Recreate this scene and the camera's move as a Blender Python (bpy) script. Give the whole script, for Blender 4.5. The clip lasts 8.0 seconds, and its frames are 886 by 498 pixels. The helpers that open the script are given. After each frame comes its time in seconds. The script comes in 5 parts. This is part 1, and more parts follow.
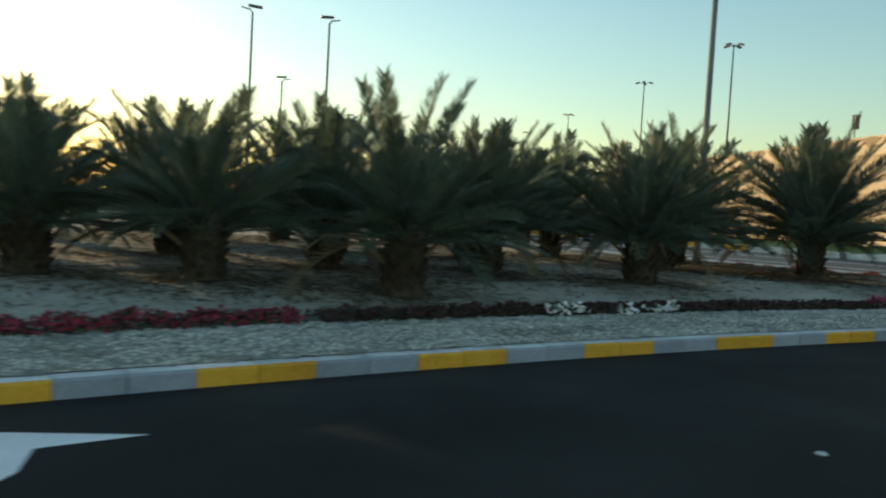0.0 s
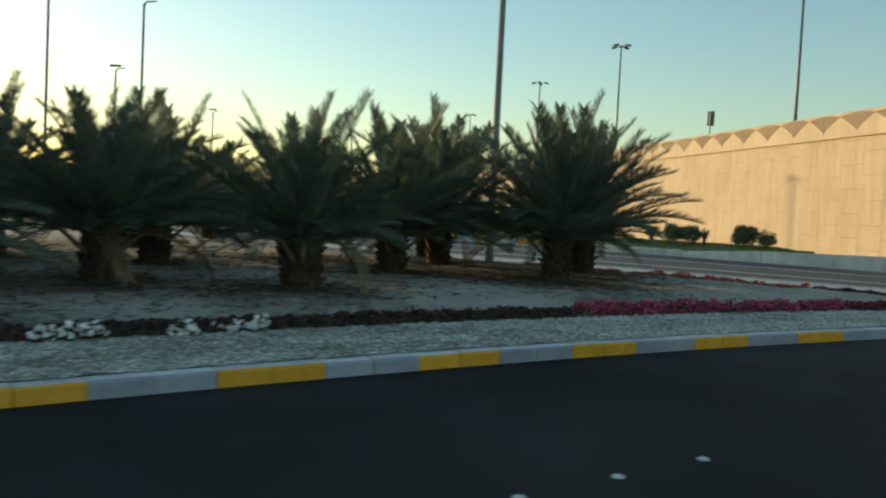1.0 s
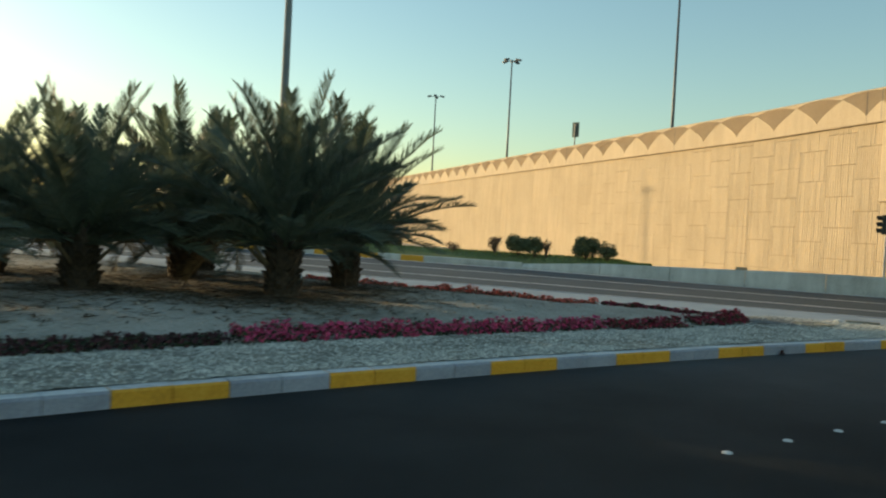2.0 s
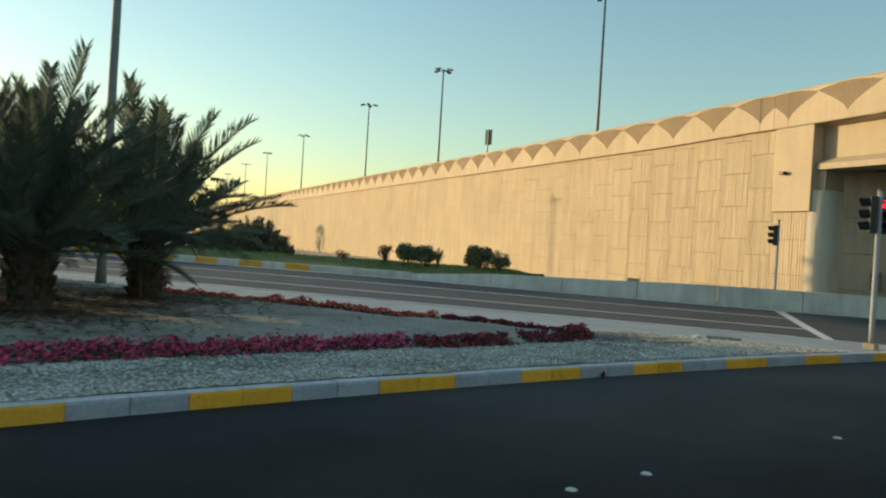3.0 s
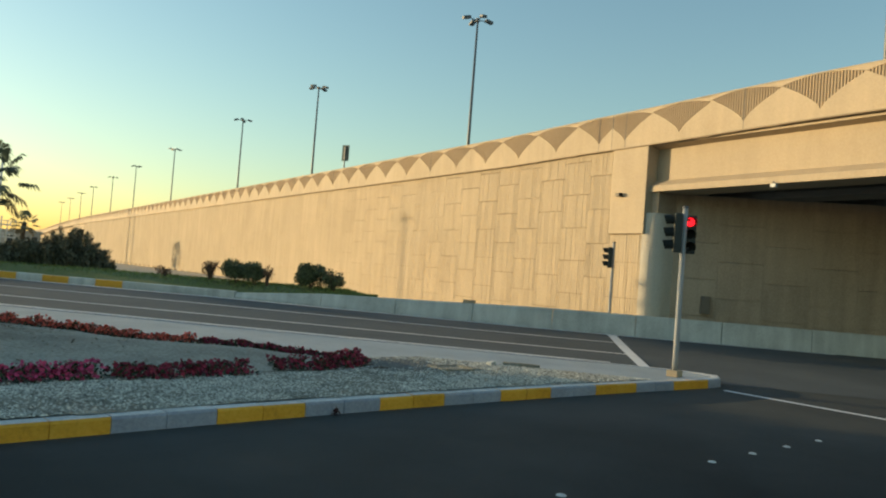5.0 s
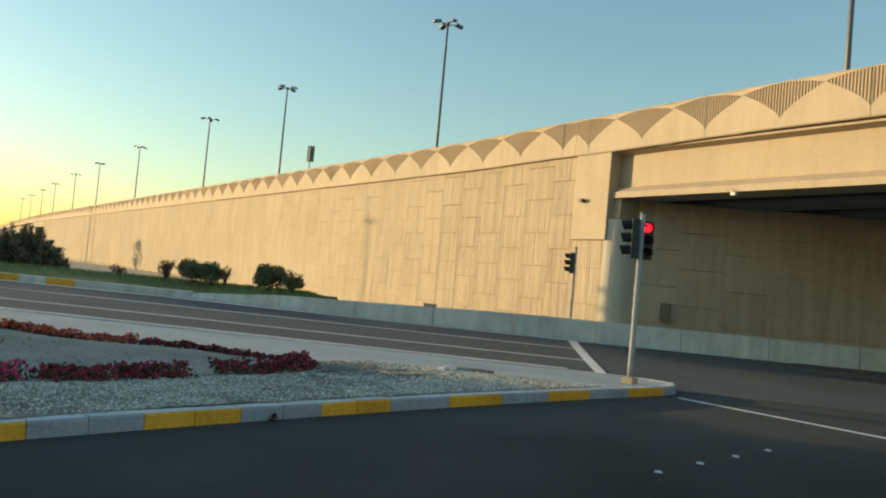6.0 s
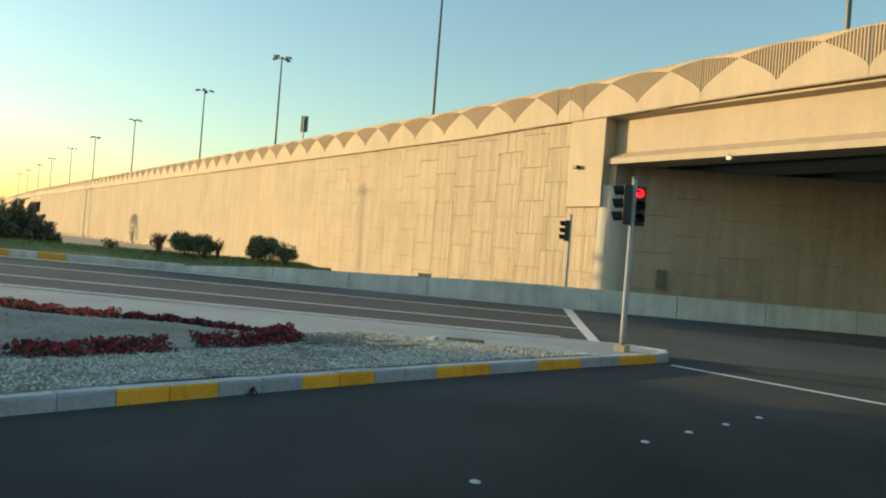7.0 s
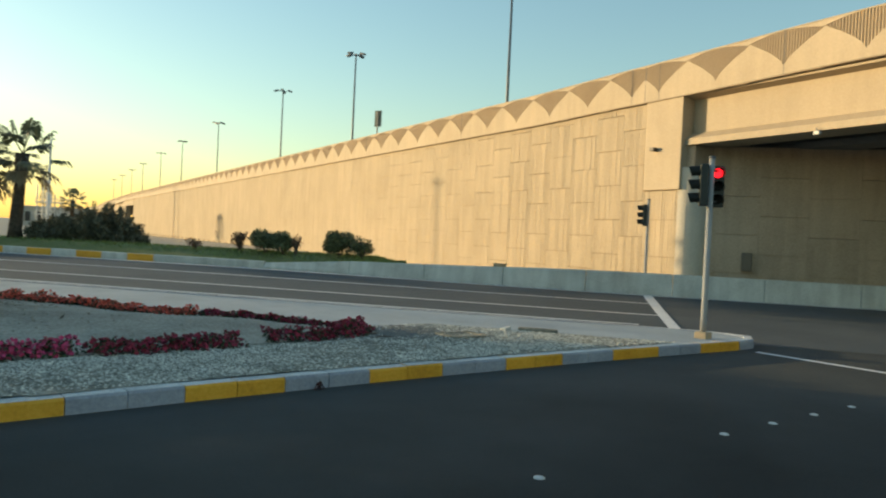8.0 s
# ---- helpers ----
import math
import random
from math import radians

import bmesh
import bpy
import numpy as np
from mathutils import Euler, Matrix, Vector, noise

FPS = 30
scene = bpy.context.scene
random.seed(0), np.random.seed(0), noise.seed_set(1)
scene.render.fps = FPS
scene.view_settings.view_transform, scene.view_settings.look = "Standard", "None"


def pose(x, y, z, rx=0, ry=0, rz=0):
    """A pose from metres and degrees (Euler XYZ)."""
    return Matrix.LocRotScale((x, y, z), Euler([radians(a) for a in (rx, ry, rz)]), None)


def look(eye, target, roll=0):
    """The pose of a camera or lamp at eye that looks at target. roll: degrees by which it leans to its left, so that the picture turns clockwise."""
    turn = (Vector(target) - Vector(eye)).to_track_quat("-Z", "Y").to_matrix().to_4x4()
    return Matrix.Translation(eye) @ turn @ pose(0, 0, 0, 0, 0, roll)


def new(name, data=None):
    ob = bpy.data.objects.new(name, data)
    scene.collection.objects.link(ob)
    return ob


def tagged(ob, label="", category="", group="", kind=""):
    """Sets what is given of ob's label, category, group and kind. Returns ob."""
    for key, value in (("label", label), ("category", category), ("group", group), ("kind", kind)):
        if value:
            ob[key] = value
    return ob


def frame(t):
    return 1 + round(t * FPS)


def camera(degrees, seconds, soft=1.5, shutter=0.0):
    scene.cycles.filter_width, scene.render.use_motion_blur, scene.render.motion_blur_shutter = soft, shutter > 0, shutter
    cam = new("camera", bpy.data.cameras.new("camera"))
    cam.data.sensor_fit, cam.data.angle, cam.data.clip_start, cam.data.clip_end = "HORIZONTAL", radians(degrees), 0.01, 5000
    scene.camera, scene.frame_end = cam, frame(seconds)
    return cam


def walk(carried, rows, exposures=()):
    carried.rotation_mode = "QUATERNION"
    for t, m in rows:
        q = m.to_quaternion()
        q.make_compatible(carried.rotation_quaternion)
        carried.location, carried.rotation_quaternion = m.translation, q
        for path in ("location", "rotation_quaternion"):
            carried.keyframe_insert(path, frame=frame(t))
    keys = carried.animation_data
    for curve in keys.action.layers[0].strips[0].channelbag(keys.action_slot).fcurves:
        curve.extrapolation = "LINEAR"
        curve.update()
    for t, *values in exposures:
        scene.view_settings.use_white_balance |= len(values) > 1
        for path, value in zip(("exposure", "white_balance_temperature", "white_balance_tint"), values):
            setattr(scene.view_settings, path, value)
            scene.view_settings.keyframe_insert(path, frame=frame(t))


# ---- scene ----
cam = camera(59.0, 8.0, soft=2.05, shutter=0.25)
PATH = [
    (0, (-27.402, -7.679, 1.495), (-26.648, -5.829, 1.387), 3.2),
    (0.5, (-24.829, -7.334, 1.529), (-23.981, -5.525, 1.425), 2.9),
    (1, (-22.389, -7.01, 1.557), (-21.444, -5.25, 1.463), 2.9),
    (1.5, (-20.262, -6.829, 1.568), (-19.206, -5.132, 1.493), 2.8),
    (2, (-18.389, -6.658, 1.563), (-17.249, -5.015, 1.517), 3.1),
    (3.5, (-14.631, -6.502, 1.566), (-13.327, -4.986, 1.583), 3.9),
    (4, (-13.933, -6.485, 1.566), (-12.58, -5.013, 1.625), 4.3),
    (4.5, (-13.431, -6.466, 1.563), (-12.017, -5.053, 1.64), 4.4),
    (5, (-13.071, -6.456, 1.557), (-11.603, -5.1, 1.626), 4.5),
    (6.3, (-12.636, -6.457, 1.556), (-11.108, -5.17, 1.64), 5.3),
    (6.5, (-12.568, -6.46, 1.558), (-11.039, -5.172, 1.625), 5.0),
    (7, (-12.414, -6.443, 1.557), (-10.887, -5.151, 1.567), 4.6),
    (7.5, (-12.303, -6.456, 1.56), (-10.804, -5.132, 1.541), 4.0),
    (8, (-12.17, -6.446, 1.558), (-10.781, -5.008, 1.531), 2.8),
]
KELVIN, TINT = 8700.0, 3.0
walk(cam, [(t, look(eye, target, roll)) for t, eye, target, roll in PATH], [(t, e, KELVIN, TINT) for t, e in ((0.0, 1.37), (1.0, 1.24), (2.0, 1.32), (3.5, 1.30), (4.0, 1.24), (6.5, 1.42), (7.5, 1.50), (8.0, 1.44))])

# ---- light ----
SUN_AZ, SUN_EL = -25.4, 6.3          # degrees; azimuth clockwise from +y
world = bpy.data.worlds.new("sky")
scene.world = world
world.use_nodes = True
wn = world.node_tree.nodes
sky = wn.new("ShaderNodeTexSky")
sky.sky_type = "NISHITA"
sky.sun_disc = False
sky.sun_elevation = radians(SUN_EL)
sky.sun_rotation = radians(SUN_AZ)
sky.dust_density = 0.75
sky.ozone_density = 3.3
sky.air_density = 1.2
wn["Background"].inputs["Strength"].default_value = 0.152
world.node_tree.links.new(sky.outputs[0], wn["Background"].inputs["Color"])
sun = new("sun", bpy.data.lights.new("sun", "SUN"))
sun.data.energy = 2.2
sun.data.angle = radians(0.6)
sun.data.color = (1.0, 0.82, 0.60)
sx = math.sin(radians(SUN_AZ)) * math.cos(radians(SUN_EL))
sy = math.cos(radians(SUN_AZ)) * math.cos(radians(SUN_EL))
sun.matrix_world = look((sx * 50, sy * 50, math.sin(radians(SUN_EL)) * 50), (0, 0, 0))

# ---- plan ----
WALL_AZ = radians(16.0)
D = Vector((math.sin(WALL_AZ), math.cos(WALL_AZ), 0))      # along the retaining wall, away
N = Vector((D.y, -D.x, 0))                                 # behind the wall
O = Vector((5.20, -11.49, 0))
M = Vector((0.848, 0.530, 0))                              # across the side road, away
U = Vector((-0.530, 0.848, 0))                             # along the side road, away


def wp(s, q, z):
    return O + D * s + N * q + Vector((0, 0, z))


def sp(p, l, z=0.0):
    return M * p + U * l + Vector((0, 0, z))


def side_z(p, l=0.0):
    """The side road climbs a little across and away."""
    return min(max((p - 2.24) / 9.11, 0.0), 1.0) * (0.11 + 0.09 * smooth(0.0, 16.0, l))


def kerb_y(x):
    d = x + 12.0
    return 0.1 - (0.0072 if d < 0 else 0.0062) * d * d


def smooth(a, b, x):
    t = min(max((x - a) / (b - a), 0.0), 1.0)
    return t * t * (3 - 2 * t)


# ---- materials ----
def material(name, colors, rough=0.8, scale=6.0, fine=60.0, bump=0.3, bump_scale=None, metal=0.0, spec=0.4,
             island=0.0, rand=0.0, streak=0.0, dist=0.02):
    """Two scales of noise mix the colours; bump from fine noise; islands or objects vary in value."""
    mat = bpy.data.materials.new(name)
    mat.use_nodes = True
    nt = mat.node_tree
    n, l = nt.nodes, nt.links
    b = n["Principled BSDF"]
    b.inputs["Roughness"].default_value = rough
    b.inputs["Metallic"].default_value = metal
    b.inputs["Specular IOR Level"].default_value = spec
    geo = n.new("ShaderNodeNewGeometry")
    big = n.new("ShaderNodeTexNoise")
    big.inputs["Scale"].default_value = scale
    big.inputs["Detail"].default_value = 6
    big.inputs["Roughness"].default_value = 0.6
    small = n.new("ShaderNodeTexNoise")
    small.inputs["Scale"].default_value = fine
    small.inputs["Detail"].default_value = 4
    for t in (big, small):
        l.new(geo.outputs["Position"], t.inputs["Vector"])
    mix = n.new("ShaderNodeMath")
    mix.operation = "MULTIPLY_ADD"
    mix.inputs[1].default_value = 0.45
    l.new(small.outputs["Fac"], mix.inputs[0])
    mix2 = n.new("ShaderNodeMath")
    mix2.operation = "MULTIPLY"
    mix2.inputs[1].default_value = 0.55
    l.new(big.outputs["Fac"], mix2.inputs[0])
    l.new(mix2.outputs[0], mix.inputs[2])
    ramp = n.new("ShaderNodeValToRGB")
    ramp.color_ramp.elements[0].position, ramp.color_ramp.elements[1].position = 0.36, 0.64
    cs = [(*c, 1.0) for c in colors]
    ramp.color_ramp.elements[0].color, ramp.color_ramp.elements[1].color = cs[0], cs[-1]
    for i, c in enumerate(cs[1:-1]):
        e = ramp.color_ramp.elements.new(0.36 + 0.28 * (i + 1) / (len(cs) - 1))
        e.color = c
    l.new(mix.outputs[0], ramp.inputs[0])
    col = ramp.outputs[0]
    if island or rand:
        hsv = n.new("ShaderNodeHueSaturation")
        mr = n.new("ShaderNodeMapRange")
        amount = island or rand
        mr.inputs["To Min"].default_value, mr.inputs["To Max"].default_value = 1 - amount, 1 + amount
        if island:
            l.new(geo.outputs["Random Per Island"], mr.inputs["Value"])
        else:
            oi = n.new("ShaderNodeObjectInfo")
            l.new(oi.outputs["Random"], mr.inputs["Value"])
        l.new(mr.outputs[0], hsv.inputs["Value"])
        l.new(col, hsv.inputs["Color"])
        col = hsv.outputs[0]
    if streak:
        # rain streaks: noise stretched along the height
        mp = n.new("ShaderNodeMapping")
        mp.inputs["Scale"].default_value = (1.3, 1.3, 0.12)
        l.new(geo.outputs["Position"], mp.inputs["Vector"])
        st = n.new("ShaderNodeTexNoise")
        st.inputs["Scale"].default_value = 2.2
        st.inputs["Detail"].default_value = 5
        l.new(mp.outputs[0], st.inputs["Vector"])
        mr2 = n.new("ShaderNodeMapRange")
        mr2.inputs["From Min"].default_value, mr2.inputs["From Max"].default_value = 0.35, 0.7
        mr2.inputs["To Min"].default_value, mr2.inputs["To Max"].default_value = 1.0, 1.0 - streak
        l.new(st.outputs["Fac"], mr2.inputs["Value"])
        mul = n.new("ShaderNodeMix")
        mul.data_type, mul.blend_type = "RGBA", "MULTIPLY"
        mul.inputs[0].default_value = 1.0
        l.new(col, mul.inputs[6])
        l.new(mr2.outputs[0], mul.inputs[7])
        col = mul.outputs[2]
    l.new(col, b.inputs["Base Color"])
    if bump:
        bn = n.new("ShaderNodeBump")
        bn.inputs["Strength"].default_value = bump
        bn.inputs["Distance"].default_value = dist
        if bump_scale:
            bt = n.new("ShaderNodeTexNoise")
            bt.inputs["Scale"].default_value = bump_scale
            bt.inputs["Detail"].default_value = 3
            l.new(geo.outputs["Position"], bt.inputs["Vector"])
            l.new(bt.outputs["Fac"], bn.inputs["Height"])
        else:
            l.new(small.outputs["Fac"], bn.inputs["Height"])
        l.new(bn.outputs[0], b.inputs["Normal"])
    return mat


ASPHALT = material("asphalt", [(0.011, 0.0128, 0.0126), (0.023, 0.0255, 0.0250), (0.040, 0.0425, 0.0415)], 0.85, 0.45, 70, 0.6, 140, spec=0.15)
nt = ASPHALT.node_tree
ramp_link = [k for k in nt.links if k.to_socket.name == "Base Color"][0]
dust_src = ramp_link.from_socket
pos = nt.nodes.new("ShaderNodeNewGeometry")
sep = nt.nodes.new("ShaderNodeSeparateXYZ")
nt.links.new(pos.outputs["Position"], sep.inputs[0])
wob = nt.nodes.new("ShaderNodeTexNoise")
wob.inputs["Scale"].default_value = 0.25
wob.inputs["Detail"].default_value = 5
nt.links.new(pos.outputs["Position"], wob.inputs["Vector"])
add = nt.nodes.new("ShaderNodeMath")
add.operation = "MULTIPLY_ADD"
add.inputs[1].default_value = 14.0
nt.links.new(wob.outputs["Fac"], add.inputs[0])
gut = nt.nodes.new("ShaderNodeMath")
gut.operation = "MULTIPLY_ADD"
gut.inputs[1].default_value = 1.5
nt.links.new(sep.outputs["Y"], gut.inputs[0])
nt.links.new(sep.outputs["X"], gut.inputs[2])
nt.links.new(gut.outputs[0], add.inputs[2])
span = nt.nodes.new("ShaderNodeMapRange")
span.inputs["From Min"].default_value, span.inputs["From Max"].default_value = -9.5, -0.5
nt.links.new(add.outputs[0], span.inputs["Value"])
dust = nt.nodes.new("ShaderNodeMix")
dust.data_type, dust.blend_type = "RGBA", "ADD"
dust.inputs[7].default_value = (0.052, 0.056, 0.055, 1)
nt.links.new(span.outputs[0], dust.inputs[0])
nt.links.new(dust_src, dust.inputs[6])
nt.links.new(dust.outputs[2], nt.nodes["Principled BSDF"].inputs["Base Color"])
# Blue in the base colour stands in for shade on the side road.
ASPHALT_OLD = material("asphalt_worn_shade_tint", [(0.060, 0.076, 0.083), (0.080, 0.097, 0.105), (0.102, 0.120, 0.127)], 0.85, 0.3, 80, 0.5, 140, spec=0.3)
SAND = material("sand_soil", [(0.28, 0.245, 0.195), (0.43, 0.385, 0.315), (0.56, 0.505, 0.42)], 0.95, 0.8, 25, 0.6, 18, spec=0.1, dist=0.05)
GRAVEL_BED = material("gravel_bed", [(0.19, 0.18, 0.145), (0.31, 0.295, 0.24), (0.44, 0.42, 0.355)], 0.95, 3.0, 22, 0.9, 24, spec=0.1, dist=0.06)
GRAVEL = material("gravel_stone", [(0.33, 0.317, 0.27), (0.61, 0.58, 0.505)], 0.9, 3, 40, 0.2, spec=0.2, island=0.7)
CONCRETE = material("concrete", [(0.48, 0.485, 0.44), (0.64, 0.65, 0.595), (0.71, 0.72, 0.665)], 0.85, 0.9, 30, 0.25, 50, spec=0.3, streak=0.25)
RETURN = material("return_paint", [(0.57, 0.50, 0.40), (0.63, 0.555, 0.445), (0.69, 0.61, 0.49)], 0.85, 0.5, 18, 0.2, 40, spec=0.2, streak=0.15)
PAVING = material("concrete_paving", [(0.31, 0.34, 0.345), (0.385, 0.42, 0.425), (0.46, 0.495, 0.495)], 0.85, 0.7, 30, 0.25, 60, spec=0.3)
KERB_GREY = material("kerb_grey_paint", [(0.25, 0.275, 0.325), (0.315, 0.345, 0.40), (0.375, 0.405, 0.46)], 0.75, 2.0, 30, 0.25, 60, rand=0.08)
# Bare concrete for kerb tops, made paler to carry the light they catch.
KERB_EDGE = material("kerb_bare_lit_top", [(0.46, 0.46, 0.44), (0.62, 0.62, 0.59), (0.72, 0.72, 0.69)], 0.85, 2.5, 30, 0.3, 60, rand=0.1)
KERB_YELLOW = material("kerb_yellow_paint", [(0.66, 0.295, 0.03), (0.80, 0.375, 0.036), (0.85, 0.43, 0.06)], 0.65, 2.0, 30, 0.25, 60, rand=0.08)
JOINT = material("joint_mastic", [(0.24, 0.185, 0.125), (0.33, 0.26, 0.18)], 0.95)
MORTAR = material("mortar", [(0.18, 0.17, 0.16), (0.25, 0.24, 0.22)], 0.95)
PAINT = material("road_paint", [(0.66, 0.66, 0.65), (0.80, 0.80, 0.79), (0.87, 0.87, 0.86)], 0.6, 1.5, 50, 0.2, 90)
STUD = material("stud_ceramic", [(0.48, 0.48, 0.455), (0.72, 0.72, 0.69)], 0.45, 14, 60, 0.05)
WALL = material("sand_paint_concrete", [(0.44, 0.350, 0.246), (0.485, 0.388, 0.276), (0.525, 0.421, 0.303)], 0.85, 0.35, 18, 0.9, 30, spec=0.2, streak=0.10, rand=0.02)
wt = WALL.node_tree
for node in [k for k in wt.nodes if k.bl_idname == "ShaderNodeTexNoise" and abs(k.inputs["Scale"].default_value - 30) < .1]:
    # broken ribs: the relief is stretched upright
    mp = wt.nodes.new("ShaderNodeMapping")
    mp.inputs["Scale"].default_value = (1.0, 1.0, 0.22)
    wt.links.new(node.inputs["Vector"].links[0].from_socket, mp.inputs["Vector"])
    wt.links.new(mp.outputs[0], node.inputs["Vector"])
ABUT = material("abutment_concrete", [(0.44, 0.335, 0.245), (0.52, 0.405, 0.30), (0.58, 0.455, 0.345)], 0.9, 0.4, 18, 0.25, 30, spec=0.2, streak=0.2, rand=0.05)
PARAPET = material("parapet_paint", [(0.44, 0.352, 0.254), (0.48, 0.387, 0.281), (0.52, 0.42, 0.307)], 0.8, 0.4, 18, 0.15, 40, spec=0.2, streak=0.10)
FAN = material("fan_recess_paint", [(0.38, 0.29, 0.20), (0.42, 0.322, 0.225), (0.46, 0.355, 0.25)], 0.85, 0.5, 20, 0.15, 40, spec=0.2)
GIRDER = material("girder_paint", [(0.39, 0.31, 0.218), (0.425, 0.338, 0.24), (0.46, 0.37, 0.265)], 0.7, 0.4, 18, 0.1, 40, spec=0.3, streak=0.08)
# Darker concrete for the inner girders, deck and roadway fill.
SOFFIT = material("dark_concrete", [(0.20, 0.19, 0.175), (0.27, 0.255, 0.235)], 0.9, 0.6, 20, 0.2)
TRUNK = material("palm_trunk", [(0.045, 0.035, 0.026), (0.085, 0.065, 0.047), (0.14, 0.11, 0.08)], 0.95, 9, 60, 0.9, 40, spec=0.1, dist=0.03)
FROND = material("palm_frond", [(0.085, 0.110, 0.072), (0.115, 0.142, 0.096), (0.15, 0.175, 0.125)], 0.5, 5, 40, 0.0, spec=0.4, rand=0.30)
ft = FROND.node_tree
glow = ft.nodes.new("ShaderNodeBsdfTranslucent")
blend = ft.nodes.new("ShaderNodeMixShader")
blend.inputs[0].default_value = 0.30
leaf_src = [k for k in ft.links if k.to_socket.name == "Base Color"][0].from_socket
ft.links.new(leaf_src, glow.inputs["Color"])
ft.links.new(ft.nodes["Principled BSDF"].outputs[0], blend.inputs[1])
ft.links.new(glow.outputs[0], blend.inputs[2])
ft.links.new(blend.outputs[0], ft.nodes["Material Output"].inputs["Surface"])
FROND_DRY = material("dry_frond", [(0.16, 0.115, 0.065), (0.25, 0.19, 0.115)], 0.8, 5, 40, 0.0, spec=0.2, rand=0.2)
LEAF = material("shrub_leaf", [(0.088, 0.110, 0.052), (0.135, 0.16, 0.078), (0.18, 0.20, 0.105)], 0.6, 4, 40, 0.0, island=0.4)
LEAF_DUSTY = material("dusty_leaf", [(0.095, 0.092, 0.056), (0.14, 0.135, 0.085), (0.19, 0.18, 0.12)], 0.75, 3, 40, 0.0, island=0.4)
LEAF_RED = material("reddish_leaf", [(0.13, 0.060, 0.035), (0.20, 0.10, 0.055), (0.16, 0.14, 0.06)], 0.7, 4, 40, 0.0, island=0.4)
LITTER = material("dead_leaf_litter", [(0.10, 0.075, 0.05), (0.19, 0.145, 0.095)], 0.9, 5, 40, 0.0, spec=0.1, island=0.4)
TWIG = material("twig", [(0.10, 0.07, 0.05), (0.17, 0.12, 0.085)], 0.9, 6, 60, 0.4)
GRASS = material("grass_blade", [(0.135, 0.195, 0.05), (0.18, 0.24, 0.075), (0.23, 0.265, 0.105)], 0.7, 0.8, 30, 0.0, island=0.35)
TURF = material("turf_soil", [(0.10, 0.14, 0.042), (0.15, 0.18, 0.065), (0.20, 0.205, 0.095)], 0.95, 0.8, 30, 0.6, 30)
BED_LEAF = material("bed_leaf", [(0.025, 0.045, 0.02), (0.045, 0.07, 0.03)], 0.7, 4, 40, 0.0, island=0.4)
FLOWER_PINK = material("pink_petal", [(0.46, 0.034, 0.105), (0.66, 0.075, 0.18)], 0.6, 4, 30, 0.0, island=0.35)
FLOWER_DARK = material("crimson_petal", [(0.19, 0.013, 0.034), (0.36, 0.028, 0.058)], 0.6, 4, 30, 0.0, island=0.45)
FLOWER_WILT = material("wilted_petal", [(0.05, 0.02, 0.02), (0.10, 0.03, 0.035)], 0.8, 4, 30, 0.0, island=0.45)
FLOWER_RED = material("orange_red_petal", [(0.64, 0.075, 0.050), (0.82, 0.155, 0.10)], 0.6, 4, 30, 0.0, island=0.3)
FLOWER_WHITE = material("white_petal", [(0.72, 0.70, 0.66), (0.85, 0.83, 0.79)], 0.6, 4, 30, 0.0, island=0.12)
STEEL = material("galvanised_steel", [(0.30, 0.31, 0.32), (0.40, 0.41, 0.42)], 0.45, 3, 30, 0.05, metal=0.6)
STEEL_DARK = material("dark_steel", [(0.10, 0.105, 0.11), (0.15, 0.155, 0.16)], 0.5, 3, 30, 0.05, metal=0.4)
POLE_WHITE = material("pole_paint", [(0.32, 0.32, 0.31), (0.40, 0.40, 0.39)], 0.5, 2, 30, 0.1)
POLE_PALE = material("pale_steel_paint", [(0.55, 0.54, 0.51), (0.66, 0.65, 0.62)], 0.6, 1.5, 30, 0.0)
POLE_GREY = material("weathered_pole", [(0.15, 0.155, 0.145), (0.21, 0.215, 0.20)], 0.6, 1.5, 30, 0.1)
BLACK = material("black_plastic", [(0.020, 0.027, 0.026), (0.035, 0.044, 0.041)], 0.45, 5, 40, 0.05)
LENS_OFF = material("dark_lens", [(0.02, 0.02, 0.018), (0.035, 0.032, 0.028)], 0.8, 5, 40, 0.0, spec=0.1)
SIGN_BACK = material("sign_back", [(0.09, 0.115, 0.10), (0.13, 0.155, 0.14)], 0.6, 3, 30, 0.05)
BUFF = material("buff_concrete", [(0.40, 0.31, 0.20), (0.48, 0.38, 0.26)], 0.85, 5, 40, 0.2)
CAM_GREY = material("grey_plastic", [(0.50, 0.50, 0.48), (0.60, 0.60, 0.58)], 0.5, 5, 40, 0.0)
BOX_GREY = material("painted_box", [(0.16, 0.13, 0.10), (0.20, 0.17, 0.13)], 0.6, 5, 40, 0.05)
HAZY_WALL = material("pale_far_wall", [(0.42, 0.38, 0.32), (0.52, 0.47, 0.40)], 0.9, 0.3, 3, 0.0)
DARK_GLASS = material("far_window", [(0.03, 0.035, 0.04), (0.05, 0.055, 0.06)], 0.2, 0.5, 3, 0.0)

RED_LAMP = bpy.data.materials.new("red_signal_light")
RED_LAMP.use_nodes = True
RED_LAMP.node_tree.nodes["Principled BSDF"].inputs["Base Color"].default_value = (0.4, 0.01, 0.01, 1)
RED_LAMP.node_tree.nodes["Principled BSDF"].inputs["Emission Color"].default_value = (1.0, 0.012, 0.03, 1)
RED_LAMP.node_tree.nodes["Principled BSDF"].inputs["Emission Strength"].default_value = 1.0


# ---- mesh helpers ----
def mesh_of(name, verts, faces, mat, smooth_shade=False):
    me = bpy.data.meshes.new(name)
    me.from_pydata([tuple(v) for v in verts], [], faces)
    me.materials.append(mat)
    if smooth_shade:
        me.polygons.foreach_set("use_smooth", [True] * len(me.polygons))
    me.update()
    return me


